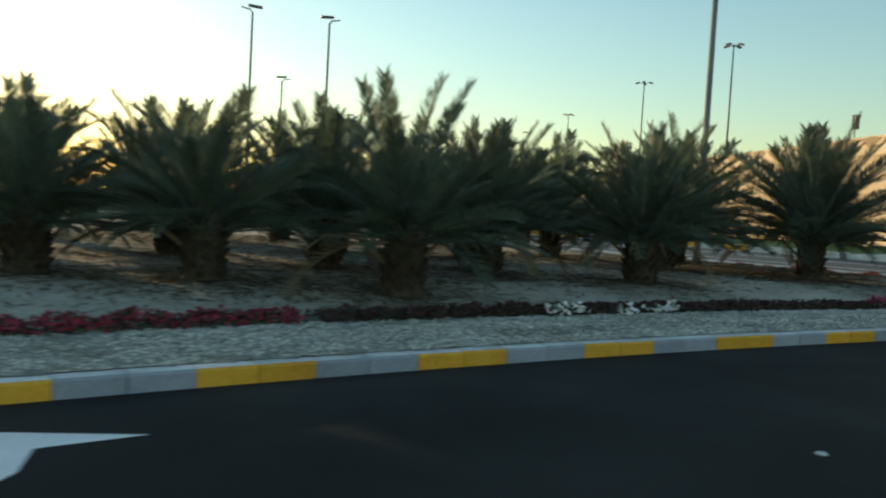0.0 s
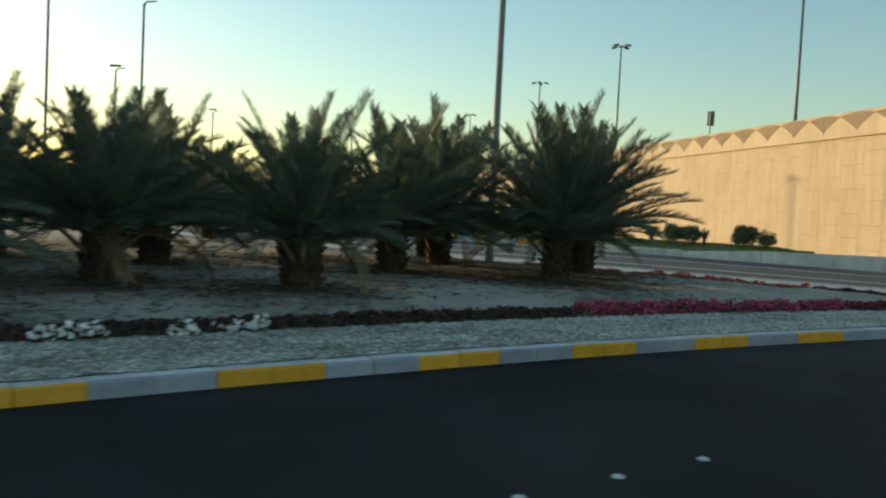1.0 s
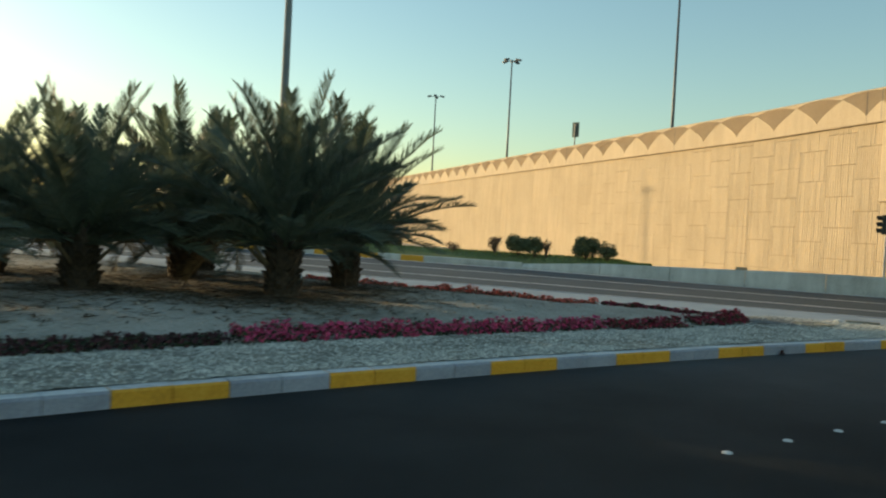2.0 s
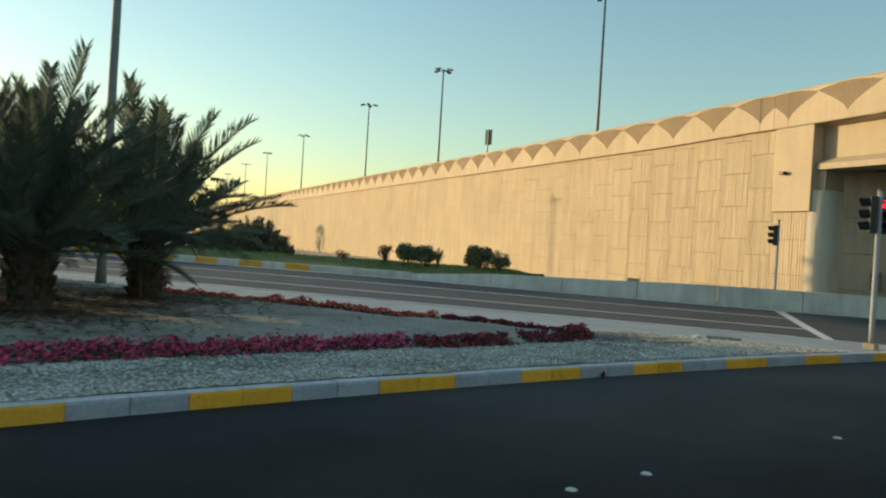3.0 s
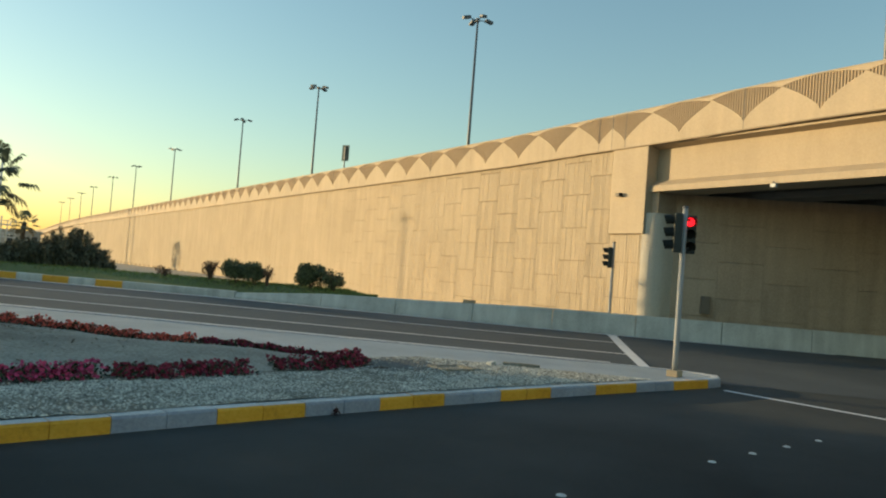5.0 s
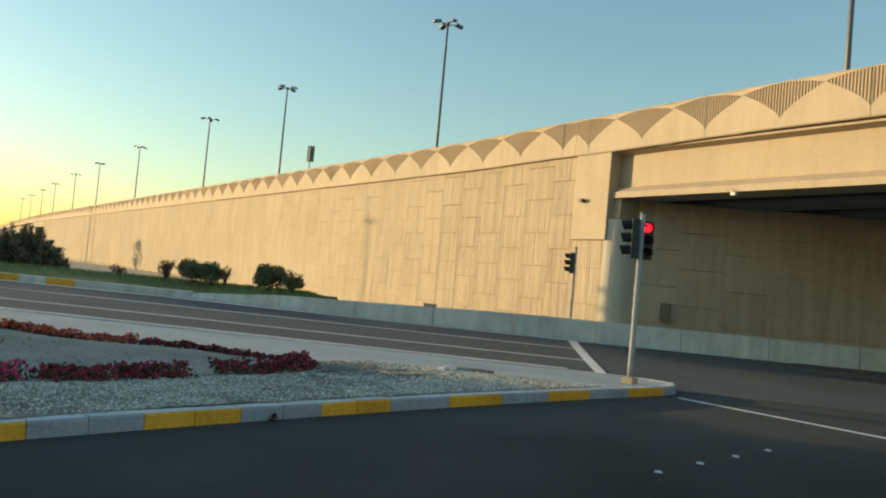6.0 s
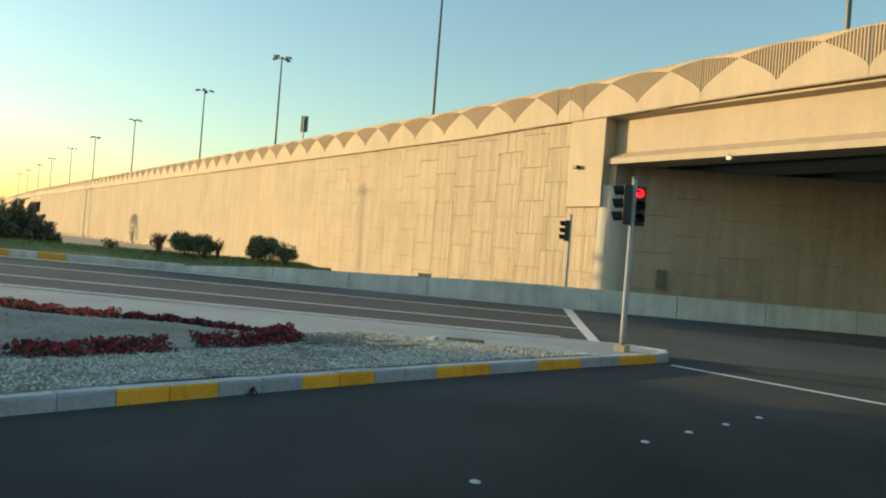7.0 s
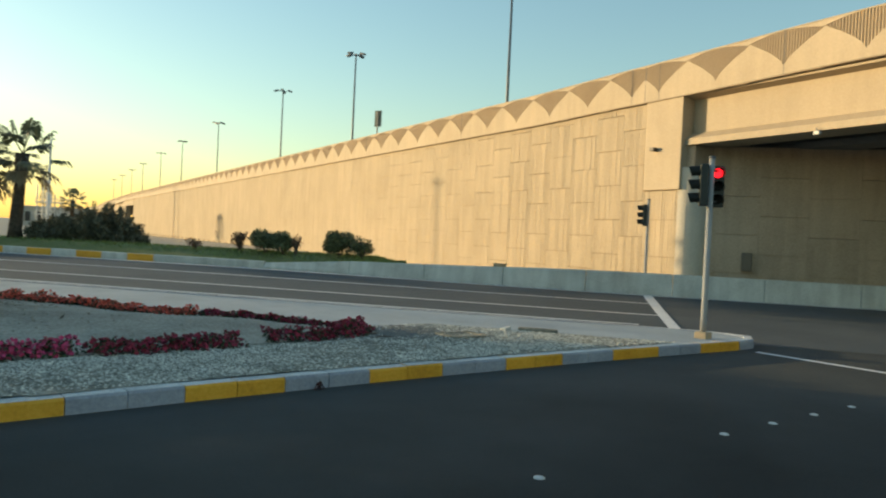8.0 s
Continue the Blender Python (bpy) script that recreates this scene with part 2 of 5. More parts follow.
def thing(name, at=(0, 0, 0), rz=0.0):
    ob = new(name)
    ob.empty_display_size = 0.2
    ob.matrix_world = pose(*at, 0, 0, rz)
    return ob


def part(name, bm, mat, parent, label="", smooth_shade=False):
    """Links a bmesh as one mesh object under a thing or part, in the parent's own axes."""
    me = bpy.data.meshes.new(name)
    bm.to_mesh(me)
    bm.free()
    me.materials.append(mat)
    if smooth_shade:
        me.polygons.foreach_set("use_smooth", [True] * len(me.polygons))
    ob = new(name, me)
    ob.parent = parent
    return tagged(ob, label)


def piece(name, me, parent, m=None):
    ob = new(name, me)
    ob.parent = parent
    if m is not None:
        ob.matrix_basis = m
    return ob


def box(bm, c, size, m=None, bevel=0.0):
    r = bmesh.ops.create_cube(bm, size=1.0)
    vs = r["verts"]
    bmesh.ops.scale(bm, vec=size, verts=vs)
    if bevel:
        es = list({e for v in vs for e in v.link_edges})
        r2 = bmesh.ops.bevel(bm, geom=es, offset=bevel, segments=2, affect="EDGES", profile=0.5)
        vs = list({v for f in r2["faces"] for v in f.verts} | {v for v in vs if v.is_valid})
    bmesh.ops.translate(bm, vec=c, verts=vs)
    if m is not None:
        bmesh.ops.transform(bm, matrix=m, verts=vs)
    return vs


def tube(bm, pts, radii, seg=10, cap=True):
    """A round tube through points."""
    rings = []
    for i, p in enumerate(pts):
        p = Vector(p)
        a = Vector(pts[max(i - 1, 0)])
        b = Vector(pts[min(i + 1, len(pts) - 1)])
        t = (b - a).normalized()
        x = t.orthogonal().normalized()
        if abs(t.z) < 0.95:
            x = t.cross(Vector((0, 0, 1))).normalized()
        y = t.cross(x)
        rings.append([bm.verts.new(p + (x * math.cos(2 * math.pi * k / seg) + y * math.sin(2 * math.pi * k / seg)) * radii[i]) for k in range(seg)])
    for r0, r1 in zip(rings, rings[1:]):
        for k in range(seg):
            bm.faces.new((r0[k], r0[(k + 1) % seg], r1[(k + 1) % seg], r1[k]))
    if cap:
        bm.faces.new(list(reversed(rings[0])))
        bm.faces.new(rings[-1])
    return rings


def prism(verts_top, z0):
    """Solid from a top outline (list of Vectors, counter-clockwise) down to z0."""
    n = len(verts_top)
    v = [tuple(p) for p in verts_top] + [(p[0], p[1], z0) for p in verts_top]
    f = [tuple(range(n))] + [(i, i + n, (i + 1) % n + n, (i + 1) % n) for i in range(n)]
    return v, f


def structure(name, me, label, category):
    return tagged(new(name, me), label, category, kind="structure")


# ---- ground and roads ----
def grid_sheet(x0, x1, y0, y1, step, zf):
    nx, ny = max(1, round((x1 - x0) / step)), max(1, round((y1 - y0) / step))
    vs = [(x0 + (x1 - x0) * i / nx, y0 + (y1 - y0) * j / ny) for j in range(ny + 1) for i in range(nx + 1)]
    vs = [(x, y, zf(x, y)) for x, y in vs]
    fs = [(j * (nx + 1) + i, j * (nx + 1) + i + 1, (j + 1) * (nx + 1) + i + 1, (j + 1) * (nx + 1) + i) for j in range(ny) for i in range(nx)]
    return vs, fs


structure("ground", mesh_of("ground", *grid_sheet(-3000, 3000, -3000, 3000, 600, lambda x, y: -0.45), SAND),
          "flat sandy ground reaching the horizon", "ground")
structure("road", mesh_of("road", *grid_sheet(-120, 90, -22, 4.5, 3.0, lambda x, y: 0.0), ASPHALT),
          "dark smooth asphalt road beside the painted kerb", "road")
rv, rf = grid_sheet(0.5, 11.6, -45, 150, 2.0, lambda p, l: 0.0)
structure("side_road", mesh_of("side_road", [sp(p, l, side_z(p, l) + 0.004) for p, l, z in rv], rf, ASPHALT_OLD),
          "worn asphalt side road with three lanes, tinted blue for shade", "road")


def strip_side(p0, p1, l0, l1, name, lift=0.009):
    n = 60
    vs, fs = [], []
    for i in range(n + 1):
        l = l0 + (l1 - l0) * i / n
        vs += [sp(p0, l, side_z(p0, l) + lift), sp(p1, l, side_z(p1, l) + lift)]
    fs = [(2 * i, 2 * i + 1, 2 * i + 3, 2 * i + 2) for i in range(n)]
    return mesh_of(name, vs, fs, PAINT)


for p in (4.82, 8.02):
    structure("lane_line", strip_side(p - 0.07, p + 0.07, 0.45, 120, "lane_line"), "solid white painted lane line on asphalt", "road marking")
structure("edge_line", strip_side(10.89, 11.15, -6.0, 120, "edge_line", .012), "white painted edge line along the barrier", "road marking")
structure("edge_line", strip_side(2.48, 2.63, 0.9, 120, "edge_line", .012), "white painted edge line along the island", "road marking")
structure("stop_line", mesh_of("stop_line", [sp(2.0, 0.08, side_z(2.0) + 0.012), sp(6.0, 0.28, side_z(6.0) + 0.012), sp(11.04, 0.50, side_z(11.04) + 0.012), sp(11.04, 0.78, side_z(11.04) + 0.012), sp(6.0, 0.54, side_z(6.0) + 0.012), sp(2.0, 0.31, side_z(2.0) + 0.012)],
          [(0, 1, 4, 5), (1, 2, 3, 4)], PAINT), "broad white stop line across the side road", "road marking")
structure("stop_line", mesh_of("stop_line", [(-0.02, -1.05, 0.005), (0.12, -1.05, 0.005), (-1.16, -9.5, 0.005), (-1.30, -9.5, 0.005)], [(0, 3, 2, 1)], PAINT),
          "thin white line across the main road lanes", "road marking")


def lane_arrow():
    pts = [(-27.22, -2.66), (-28.05, -2.45), (-28.9, -2.62), (-28.45, -2.72), (-28.2, -3.1), (-28.3, -3.6), (-28.05, -3.5), (-27.88, -3.2), (-27.84, -2.81)]
    return mesh_of("lane_arrow", [(x, y, 0.005) for x, y in pts], [tuple(range(len(pts)))], PAINT)


structure("lane_arrow", lane_arrow(), "white painted lane arrow on asphalt", "road marking")


# ---- traffic island ----
ISLE_TOP = 0.15
FAR_P = 0.95                                  # far kerb of the island, across the side road


def isle_outline():
    """Near kerb from left to tip, round nose, far kerb back to the left."""
    near = [Vector((x, kerb_y(x), 0)) for x in np.arange(-40, 0.01, 0.5)]
    far = [sp(FAR_P, l) for l in np.arange(0.0, 75, 1.5)]
    a, b = near[-1], far[0]
    c = Vector((1.45, -1.0, 0))
    nose = [a * (1 - t) ** 2 + c * 2 * t * (1 - t) + b * t * t for t in (0.17, 0.33, 0.5, 0.67, 0.83)]
    return near, nose, far


near_k, nose_k, far_k = isle_outline()
outline = near_k + nose_k + far_k + [Vector((-70, 45, 0)), Vector((-40, 0, 0))]


def inset(pts, d):
    """Shifts an open line to its left by d."""
    out = []
    for i, p in enumerate(pts):
        t = (pts[min(i + 1, len(pts) - 1)] - pts[max(i - 1, 0)]).normalized()
        out.append(p + Vector((-t.y, t.x, 0)) * d)
    return out


inner = inset(near_k + nose_k + far_k, 0.15)
core = inner + [Vector((-69, 44, 0)), Vector((-40.2, 0, 0))]
cv, cf = prism([p + Vector((0, 0, ISLE_TOP - 0.012)) for p in core], -0.3)
island = structure("traffic_island", mesh_of("traffic_island", cv, cf, PAVING), "concrete-paved traffic island with planting", "island")


def kerb_stone_mesh(length, mat):
    bm = bmesh.new()
    w = 0.155
    prof = [(0, -0.15), (0.004, 0.12), (0.018, 0.145), (0.04, 0.15), (w, 0.15), (w, -0.15)]
    a = [bm.verts.new((0.004, y, z)) for y, z in prof]
    b = [bm.verts.new((length - 0.004, y, z)) for y, z in prof]
    n = len(prof)
    for i in range(n - 1):
        bm.faces.new((a[i], a[i + 1], b[i + 1], b[i]))
    bm.faces.new(list(reversed(a)))
    bm.faces.new(b)
    bmesh.ops.recalc_face_normals(bm, faces=bm.faces)
    me = bpy.data.meshes.new("kerb_stone")
    bm.to_mesh(me)
    bm.free()
    me.materials.append(mat)
    me.materials.append(KERB_EDGE)
    # Upward faces get the paler colour with the top light in it.
    for f in me.polygons:
        if f.normal.z > 0.5:
            f.material_index = 1
    return me


def lay_kerb(line, parent, colour_of, length=0.5):
    """Kerb stones end to end along a line; the face is on the line."""
    rng = random.Random(5)
    cache = {}
    dist = 0.0
    seg = []
    for p, q in zip(line, line[1:]):
        seg.append((dist, dist + (q - p).length, p, q))
        dist += (q - p).length

    def point(s):
        for a, b, p, q in seg:
            if s <= b:
                return p + (q - p) * ((s - a) / (b - a))
        return seg[-1][3]
    k = 0
    while (k + 1) * length <= dist + 1e-4:
        a, b = point(k * length), point((k + 1) * length)
        mat = colour_of(k, a)
        if mat.name not in cache:
            cache[mat.name] = kerb_stone_mesh(length, mat)
        ang = math.degrees(math.atan2(b.y - a.y, b.x - a.x))
        piece("kerb_stone", cache[mat.name], parent, pose(a.x + rng.uniform(-.002, .002), a.y, a.z + rng.uniform(-.003, .003), rng.uniform(-.4, .4), 0, ang + rng.uniform(-.25, .25)))
        k += 1


# near kerb, in 0.5 m stones: two yellow, two grey by turns
kerb = tagged(thing("kerb"), "kerb of yellow and grey painted concrete stones", "kerb", kind="structure")
lay_kerb([Vector((x, kerb_y(x), 0)) for x in np.arange(-36, 0.01, 0.5)], kerb,
         lambda k, a: KERB_YELLOW if (math.floor(a.x + 1e-6 + 0.02) % 2) else KERB_GREY)
kerb_far = tagged(thing("kerb_back"), "grey concrete kerb round the island's nose and back", "kerb", kind="structure")
lay_kerb([near_k[-1]] + nose_k + far_k[:16], kerb_far, lambda k, a: KERB_GREY)


# ---- soil, gravel and beds on the island ----
def soil_z(x, y):
    p = M.x * x + M.y * y
    d = y - kerb_y(x)
    edge = min(d - 1.6, (-2.1 - p))
    h = -0.02 + 0.20 * smooth(0.0, 2.6, edge)
    return ISLE_TOP + h + (0.05 * noise.noise((x * 0.6, y * 0.6, 0)) + 0.025 * noise.noise((x * 1.9, y * 1.9, 5))) * smooth(0, 1, edge)


def sheet_on(name, mat, x0, x1, y0, y1, step, inside, zf):
    nx, ny = round((x1 - x0) / step), round((y1 - y0) / step)
    idx, vs, fs = {}, [], []

    def vert(i, j):
        if (i, j) not in idx:
            x, y = x0 + i * step, y0 + j * step
            idx[i, j] = len(vs)
            vs.append((x, y, zf(x, y)))
        return idx[i, j]
    for i in range(nx):
        for j in range(ny):
            if inside(x0 + (i + .5) * step, y0 + (j + .5) * step):
                fs.append((vert(i, j), vert(i + 1, j), vert(i + 1, j + 1), vert(i, j + 1)))
    return mesh_of(name, vs, fs, mat, True)


def in_gravel(x, y):
    p = M.x * x + M.y * y
    return y > kerb_y(x) + 0.17 and p < -1.40 and y < kerb_y(x) + 3.2


def in_soil(x, y):
    p = M.x * x + M.y * y
    return y > kerb_y(x) + 1.5 and p < -2.0 and x > -48


structure("gravel_strip", sheet_on("gravel_strip", GRAVEL_BED, -36, 0, -4, 6, 0.1, in_gravel, lambda x, y: ISLE_TOP + 0.004 + 0.012 * noise.noise((x * 5, y * 5, 1))),
          "pale gravel strip behind the kerb", "gravel")
structure("planting_soil", sheet_on("planting_soil", SAND, -48, -2, -6, 45, 0.25, in_soil, soil_z), "dry sandy planting soil with low mounds", "soil")


def stone_cloud(name, mat, count, place, size, rng):
    vs, fs = [], []
    for _ in range(count):
        x, y, z = place(rng)
        r = size * rng.uniform(0.6, 1.5)
        a = rng.uniform(0, 6.28)
        b = len(vs)
        for k in range(4):
            t = a + k * 1.57 + rng.uniform(-.35, .35)
            rr = r * rng.uniform(.7, 1.2)
            vs.append((x + rr * math.cos(t), y + rr * math.sin(t), z + r * rng.uniform(-.1, .25)))
        vs.append((x + rng.uniform(-.3, .3) * r, y + rng.uniform(-.3, .3) * r, z + r * rng.uniform(.5, .9)))
        fs += [(b, b + 1, b + 4), (b + 1, b + 2, b + 4), (b + 2, b + 3, b + 4), (b + 3, b, b + 4)]
    return mesh_of(name, vs, fs, mat)


def gravel_place(rng):
    while True:
        x = -34 + 34 * rng.random() ** 0.6
        y = kerb_y(x) + 0.18 + rng.random() * 3.0
        p = M.x * x + M.y * y
        thin = noise.noise((x * .55, y * 1.3, 9.0)) < -0.05 and rng.random() < .7
        if p < -1.38 and (y < kerb_y(x) + 1.9 or x > -6) and not thin:
            return x, y, ISLE_TOP + 0.005


tagged(new("gravel", stone_cloud("gravel", GRAVEL, 84000, gravel_place, 0.015, random.Random(3))), "loose pale grey gravel stones behind the kerb", "gravel", kind="stuff")


def pebble_place(rng):
    while True:
        x, y = rng.uniform(-30, -4), rng.uniform(1, 12)
        if in_soil(x, y):
            return x, y, soil_z(x, y)


tagged(new("pebbles", stone_cloud("pebbles", SAND, 2500, pebble_place, 0.025, random.Random(4))), "clods and pebbles on the planting soil", "soil", kind="stuff")
# ---- retaining wall and bridge ----
S0, S1 = 18.25, 163.0


def wall_object():
    v, f = [], []
    z1 = 6.36
    for s in (S0 + 0.25, S1):
        for q, z in ((-0.008, -0.45), (-0.008, z1), (1.2, z1), (1.2, -0.45)):
            v.append(wp(s, q, z))
    f = [(0, 1, 5, 4), (1, 2, 6, 5), (2, 3, 7, 6), (0, 3, 2, 1), (4, 5, 6, 7)]
    return mesh_of("retaining_wall", v, f, JOINT)


wall = structure("retaining_wall", wall_object(), "sand-coloured retaining wall of ribbed interlocking panels", "wall")
PW, PH = 1.42, 1.20


def panel_mesh(w, h, ribs, mat=None, gz=0.012, seed=0, g=0.006, deep=0.013):
    """A panel in x (along), z (up), its face toward -y, with fine vertical ribs of uneven depth."""
    rng = random.Random(seed)
    vs, fs = [], []
    n = ribs
    xs = [g]
    depth = [0.004 if n else 0.0]
    for i in range(n):
        st = (w - 2 * g) / n
        a = g + st * i + rng.uniform(-.04, .04) * st
        d = rng.uniform(0.4, 1.0) * deep
        xs += [a + st * 0.20, a + st * 0.42, a + st * 0.58, a + st * 0.80]
        depth += [0.0, d, d, 0.0]
    xs.append(w - g)
    depth.append(depth[0])
    for x, dpt in zip(xs, depth):
        vs += [(x, -0.055 + dpt, gz), (x, -0.055 + dpt, h - gz)]
    m = len(xs)
    fs = [(2 * i, 2 * i + 2, 2 * i + 3, 2 * i + 1) for i in range(m - 1)]
    b = len(vs)
    vs += [(g, 0.06, gz), (w - g, 0.06, gz), (w - g, 0.06, h - gz), (g, 0.06, h - gz)]
    fs += [(0, 1, b + 3, b), (2 * m - 2, b + 1, b + 2, 2 * m - 1)]
    fs += [tuple([1] + [2 * i + 1 for i in range(1, m)] + [b + 2, b + 3]), tuple([0, b, b + 1] + [2 * i for i in range(m - 1, 0, -1)])]
    return mesh_of("wall_panel", vs, fs, mat or WALL)


WALL_TURN = 90 - math.degrees(WALL_AZ)


def wall_pose(s, q, z):
    p = wp(s, q, z)
    return pose(p.x, p.y, p.z, 0, 0, WALL_TURN + 180)       # local x back along the wall, local -y faces out


def lay_panels():
    cache = {}
    rng = random.Random(77)
    far_v, far_f = [], []
    s = 18.42
    col = -1
    while s < S1 - PW:
        if col == -1:
            w, e = 1.56, 19.98
        elif col == 0:
            w, e = 1.14, 21.12
        else:
            w, e = PW, s + PW
        even = (col % 2 == 0)
        z0 = 0.73 if even else 1.30
        z = z0 - PH
        while z < 6.36:
            za, zb = max(z, -0.42), min(z + PH, 6.35)
            if col == -1:
                zb = min(zb, 3.44)
            if zb - za > 0.08:
                ribs = 13 if col == -1 else 12
                if s < 62:
                    key = (round(w, 2), round(zb - za, 2), rng.randrange(2), rng.choice((.007, .010, .015) if s < 30 else (.003, .005, .008) if s < 42 else (.002, .003)), .018 if s < 27 else .013 if s < 36 else .009)
                    if key not in cache:
                        cache[key] = panel_mesh(key[0], key[1], ribs, None, key[3], len(cache), .003 if s < 30 else .002, key[4])
                    piece("wall_panel", cache[key], wall, wall_pose(s + w, rng.uniform(-.003, .002), za))
                else:
                    me = panel_mesh(w, zb - za, 9, None, .003, 0, .002)
                    m = wall_pose(s + w, 0.0, za)
                    b = len(far_v)
                    far_v += [m @ v.co for v in me.vertices]
                    far_f += [tuple(b + i for i in p.vertices) for p in me.polygons]
                    bpy.data.meshes.remove(me)
            z += PH
        s = e
        col += 1
    rest = new("far_panels", mesh_of("far_panels", far_v, far_f, WALL))
    rest.parent = wall
    tagged(rest, kind="stuff")


FAN_W = 2.38                           # width of one fan bay
PAR_Z0 = 6.36


def parapet_z(s):
    return 0.10 * smooth(20, 12, s) if s < 20 else -0.09 * smooth(20, 27, s)


def side_curve(x):
    """Height of the plain scallop's edge at x from a fan's point, as a share of the rise."""
    return min(abs(x) / (FAN_W / 2), 1.0) ** 0.70


def fan_top(x):
    return 1.05 + 0.15 * (1 - (abs(x) / (FAN_W / 2)) ** 2)


def fan_low(x):
    return 0.25 + 0.80 * side_curve(x)


def parapet_bay(x0, x1):
    """One bay of plain scallop face, with the fan opening cut out of it; face at y=-0.06."""
    bm = bmesh.new()
    n = 30
    y = -0.045
    xs = sorted({round(x0 + (x1 - x0) * i / n, 4) for i in range(n + 1)} | {0.0})
    low = [bm.verts.new((x, y, 0.0)) for x in xs]
    mid = [bm.verts.new((x, y, fan_low(x))) for x in xs]
    arc = [bm.verts.new((x, y, fan_top(x) + .002)) for x in xs]
    top = [bm.verts.new((x, y, 1.22)) for x in xs]
    back_mid = [bm.verts.new((x, -0.022, fan_low(x))) for x in xs]
    back_arc = [bm.verts.new((x, -0.022, fan_top(x) + .002)) for x in xs]
    under = [bm.verts.new((x, 0.14, 0.0)) for x in xs]
    for i in range(len(xs) - 1):
        bm.faces.new((low[i], low[i + 1], mid[i + 1], mid[i]))
        bm.faces.new((arc[i], arc[i + 1], top[i + 1], top[i]))
        bm.faces.new((mid[i], mid[i + 1], back_mid[i + 1], back_mid[i]))
        bm.faces.new((back_arc[i], back_arc[i + 1], arc[i + 1], arc[i]))
        bm.faces.new((under[i], under[i + 1], low[i + 1], low[i]))
    me = bpy.data.meshes.new("scallop")
    bm.to_mesh(me)
    bm.free()
    me.materials.append(PARAPET)
    return me


def fan_mesh(x0, x1):
    """The ribbed fan that lies recessed in the bay."""
    vs, fs = [], []
    n = max(6, round(27 * (x1 - x0) / FAN_W))
    for i in range(n):
        xa0 = x0 + 0.004 + (x1 - x0 - 0.008) * i / n
        w = (x1 - x0 - 0.008) / n
        for a, b, ya, yb in ((0, .40, 0.0, 0.0), (.40, .47, 0.0, -.026), (.47, .93, -.026, -.026), (.93, 1, -.026, 0.0)):
            k = len(vs)
            for x, y in ((xa0 + a * w, ya), (xa0 + b * w, yb)):
                vs += [(x, y, fan_low(x)), (x, y, fan_top(x))]
            fs.append((k, k + 2, k + 3, k + 1))
    return mesh_of("fan", vs, fs, FAN)


def lay_parapet():
    par = tagged(thing("bridge_parapet"), "pale sand-coloured parapet with brown ribbed fan recesses", "parapet", kind="structure")
    # solid behind the bays, with a coping
    v, f = [], []
    ss = [-30.0] + [8 + i * 2.0 for i in range(0, 10)] + [40.0, 100.0, 162.0, 220.0, 300.0, 380.0, 460.0]
    prof = [(0.03, 0.0), (0.03, 1.215), (-0.052, 1.215), (-0.056, 1.235), (-0.03, 1.25), (0.44, 1.25), (0.44, -0.0)]
    for s in ss:
        sink = -6.0 * smooth(160, 470, s)
        for q, z in prof:
            v.append(wp(s, q - 0.12, PAR_Z0 + parapet_z(s) + z + sink))
    m = len(prof)
    for i in range(len(ss) - 1):
        for k in range(m):
            f.append((i * m + k, i * m + (k + 1) % m, (i + 1) * m + (k + 1) % m, (i + 1) * m + k))
    piece("parapet_core", mesh_of("parapet_core", v, f, PARAPET), par)
    # Dark strip stands in for a shaded groove and covers the bay steps.
    for name, q0, za, zb, mat in (("groove_shade_strip", -0.170, -0.010, 0.024, JOINT),):
        v, f = [], []
        ss = [-28.0] + [4 + i * 0.9 for i in range(30)] + [60.0]
        for s in ss:
            for q, z in ((q0, za), (q0, zb), (0.40, zb), (0.40, za)):
                v.append(wp(s, q, PAR_Z0 + parapet_z(s) + z))
        for i in range(len(ss) - 1):
            for k in range(4):
                f.append((i * 4 + k, i * 4 + (k + 1) % 4, i * 4 + 4 + (k + 1) % 4, i * 4 + 4 + k))
        f += [(0, 3, 2, 1), (len(v) - 4, len(v) - 3, len(v) - 2, len(v) - 1)]
        piece(name, mesh_of(name, v, f, mat), par)
    h = FAN_W / 2
    full = (parapet_bay(-h, h), fan_mesh(-h, h))
    cut_a = (parapet_bay(-.62, h), fan_mesh(-.62, h))
    cut_b = (parapet_bay(-h, .64), fan_mesh(-h, .64))
    spots = [(14.64 + FAN_W * k, full) for k in range(-17, 2)] + [(19.40, cut_a), (20.68, cut_b)] + [(20.68 + 2.363 * k, full) for k in range(1, 118)]
    for s, (bay, fan) in spots:
        sink = -6.0 * smooth(160, 470, s)
        b = piece("scallop", bay, par, wall_pose(s, -0.12, PAR_Z0 + parapet_z(s) + sink))
        piece("fan", fan, b, pose(0, -.016, 0))
    for s in (-4.4, 5.1, 9.88, 14.64, 19.38, 20.03, 20.68, 32.5, 44.3):
        bm = bmesh.new()
        box(bm, (0, -.038, .61), (.022, .02, 1.21))
        part("joint", bm, MORTAR, par).matrix_basis = wall_pose(s, -0.12, PAR_Z0 + parapet_z(s))
    return par


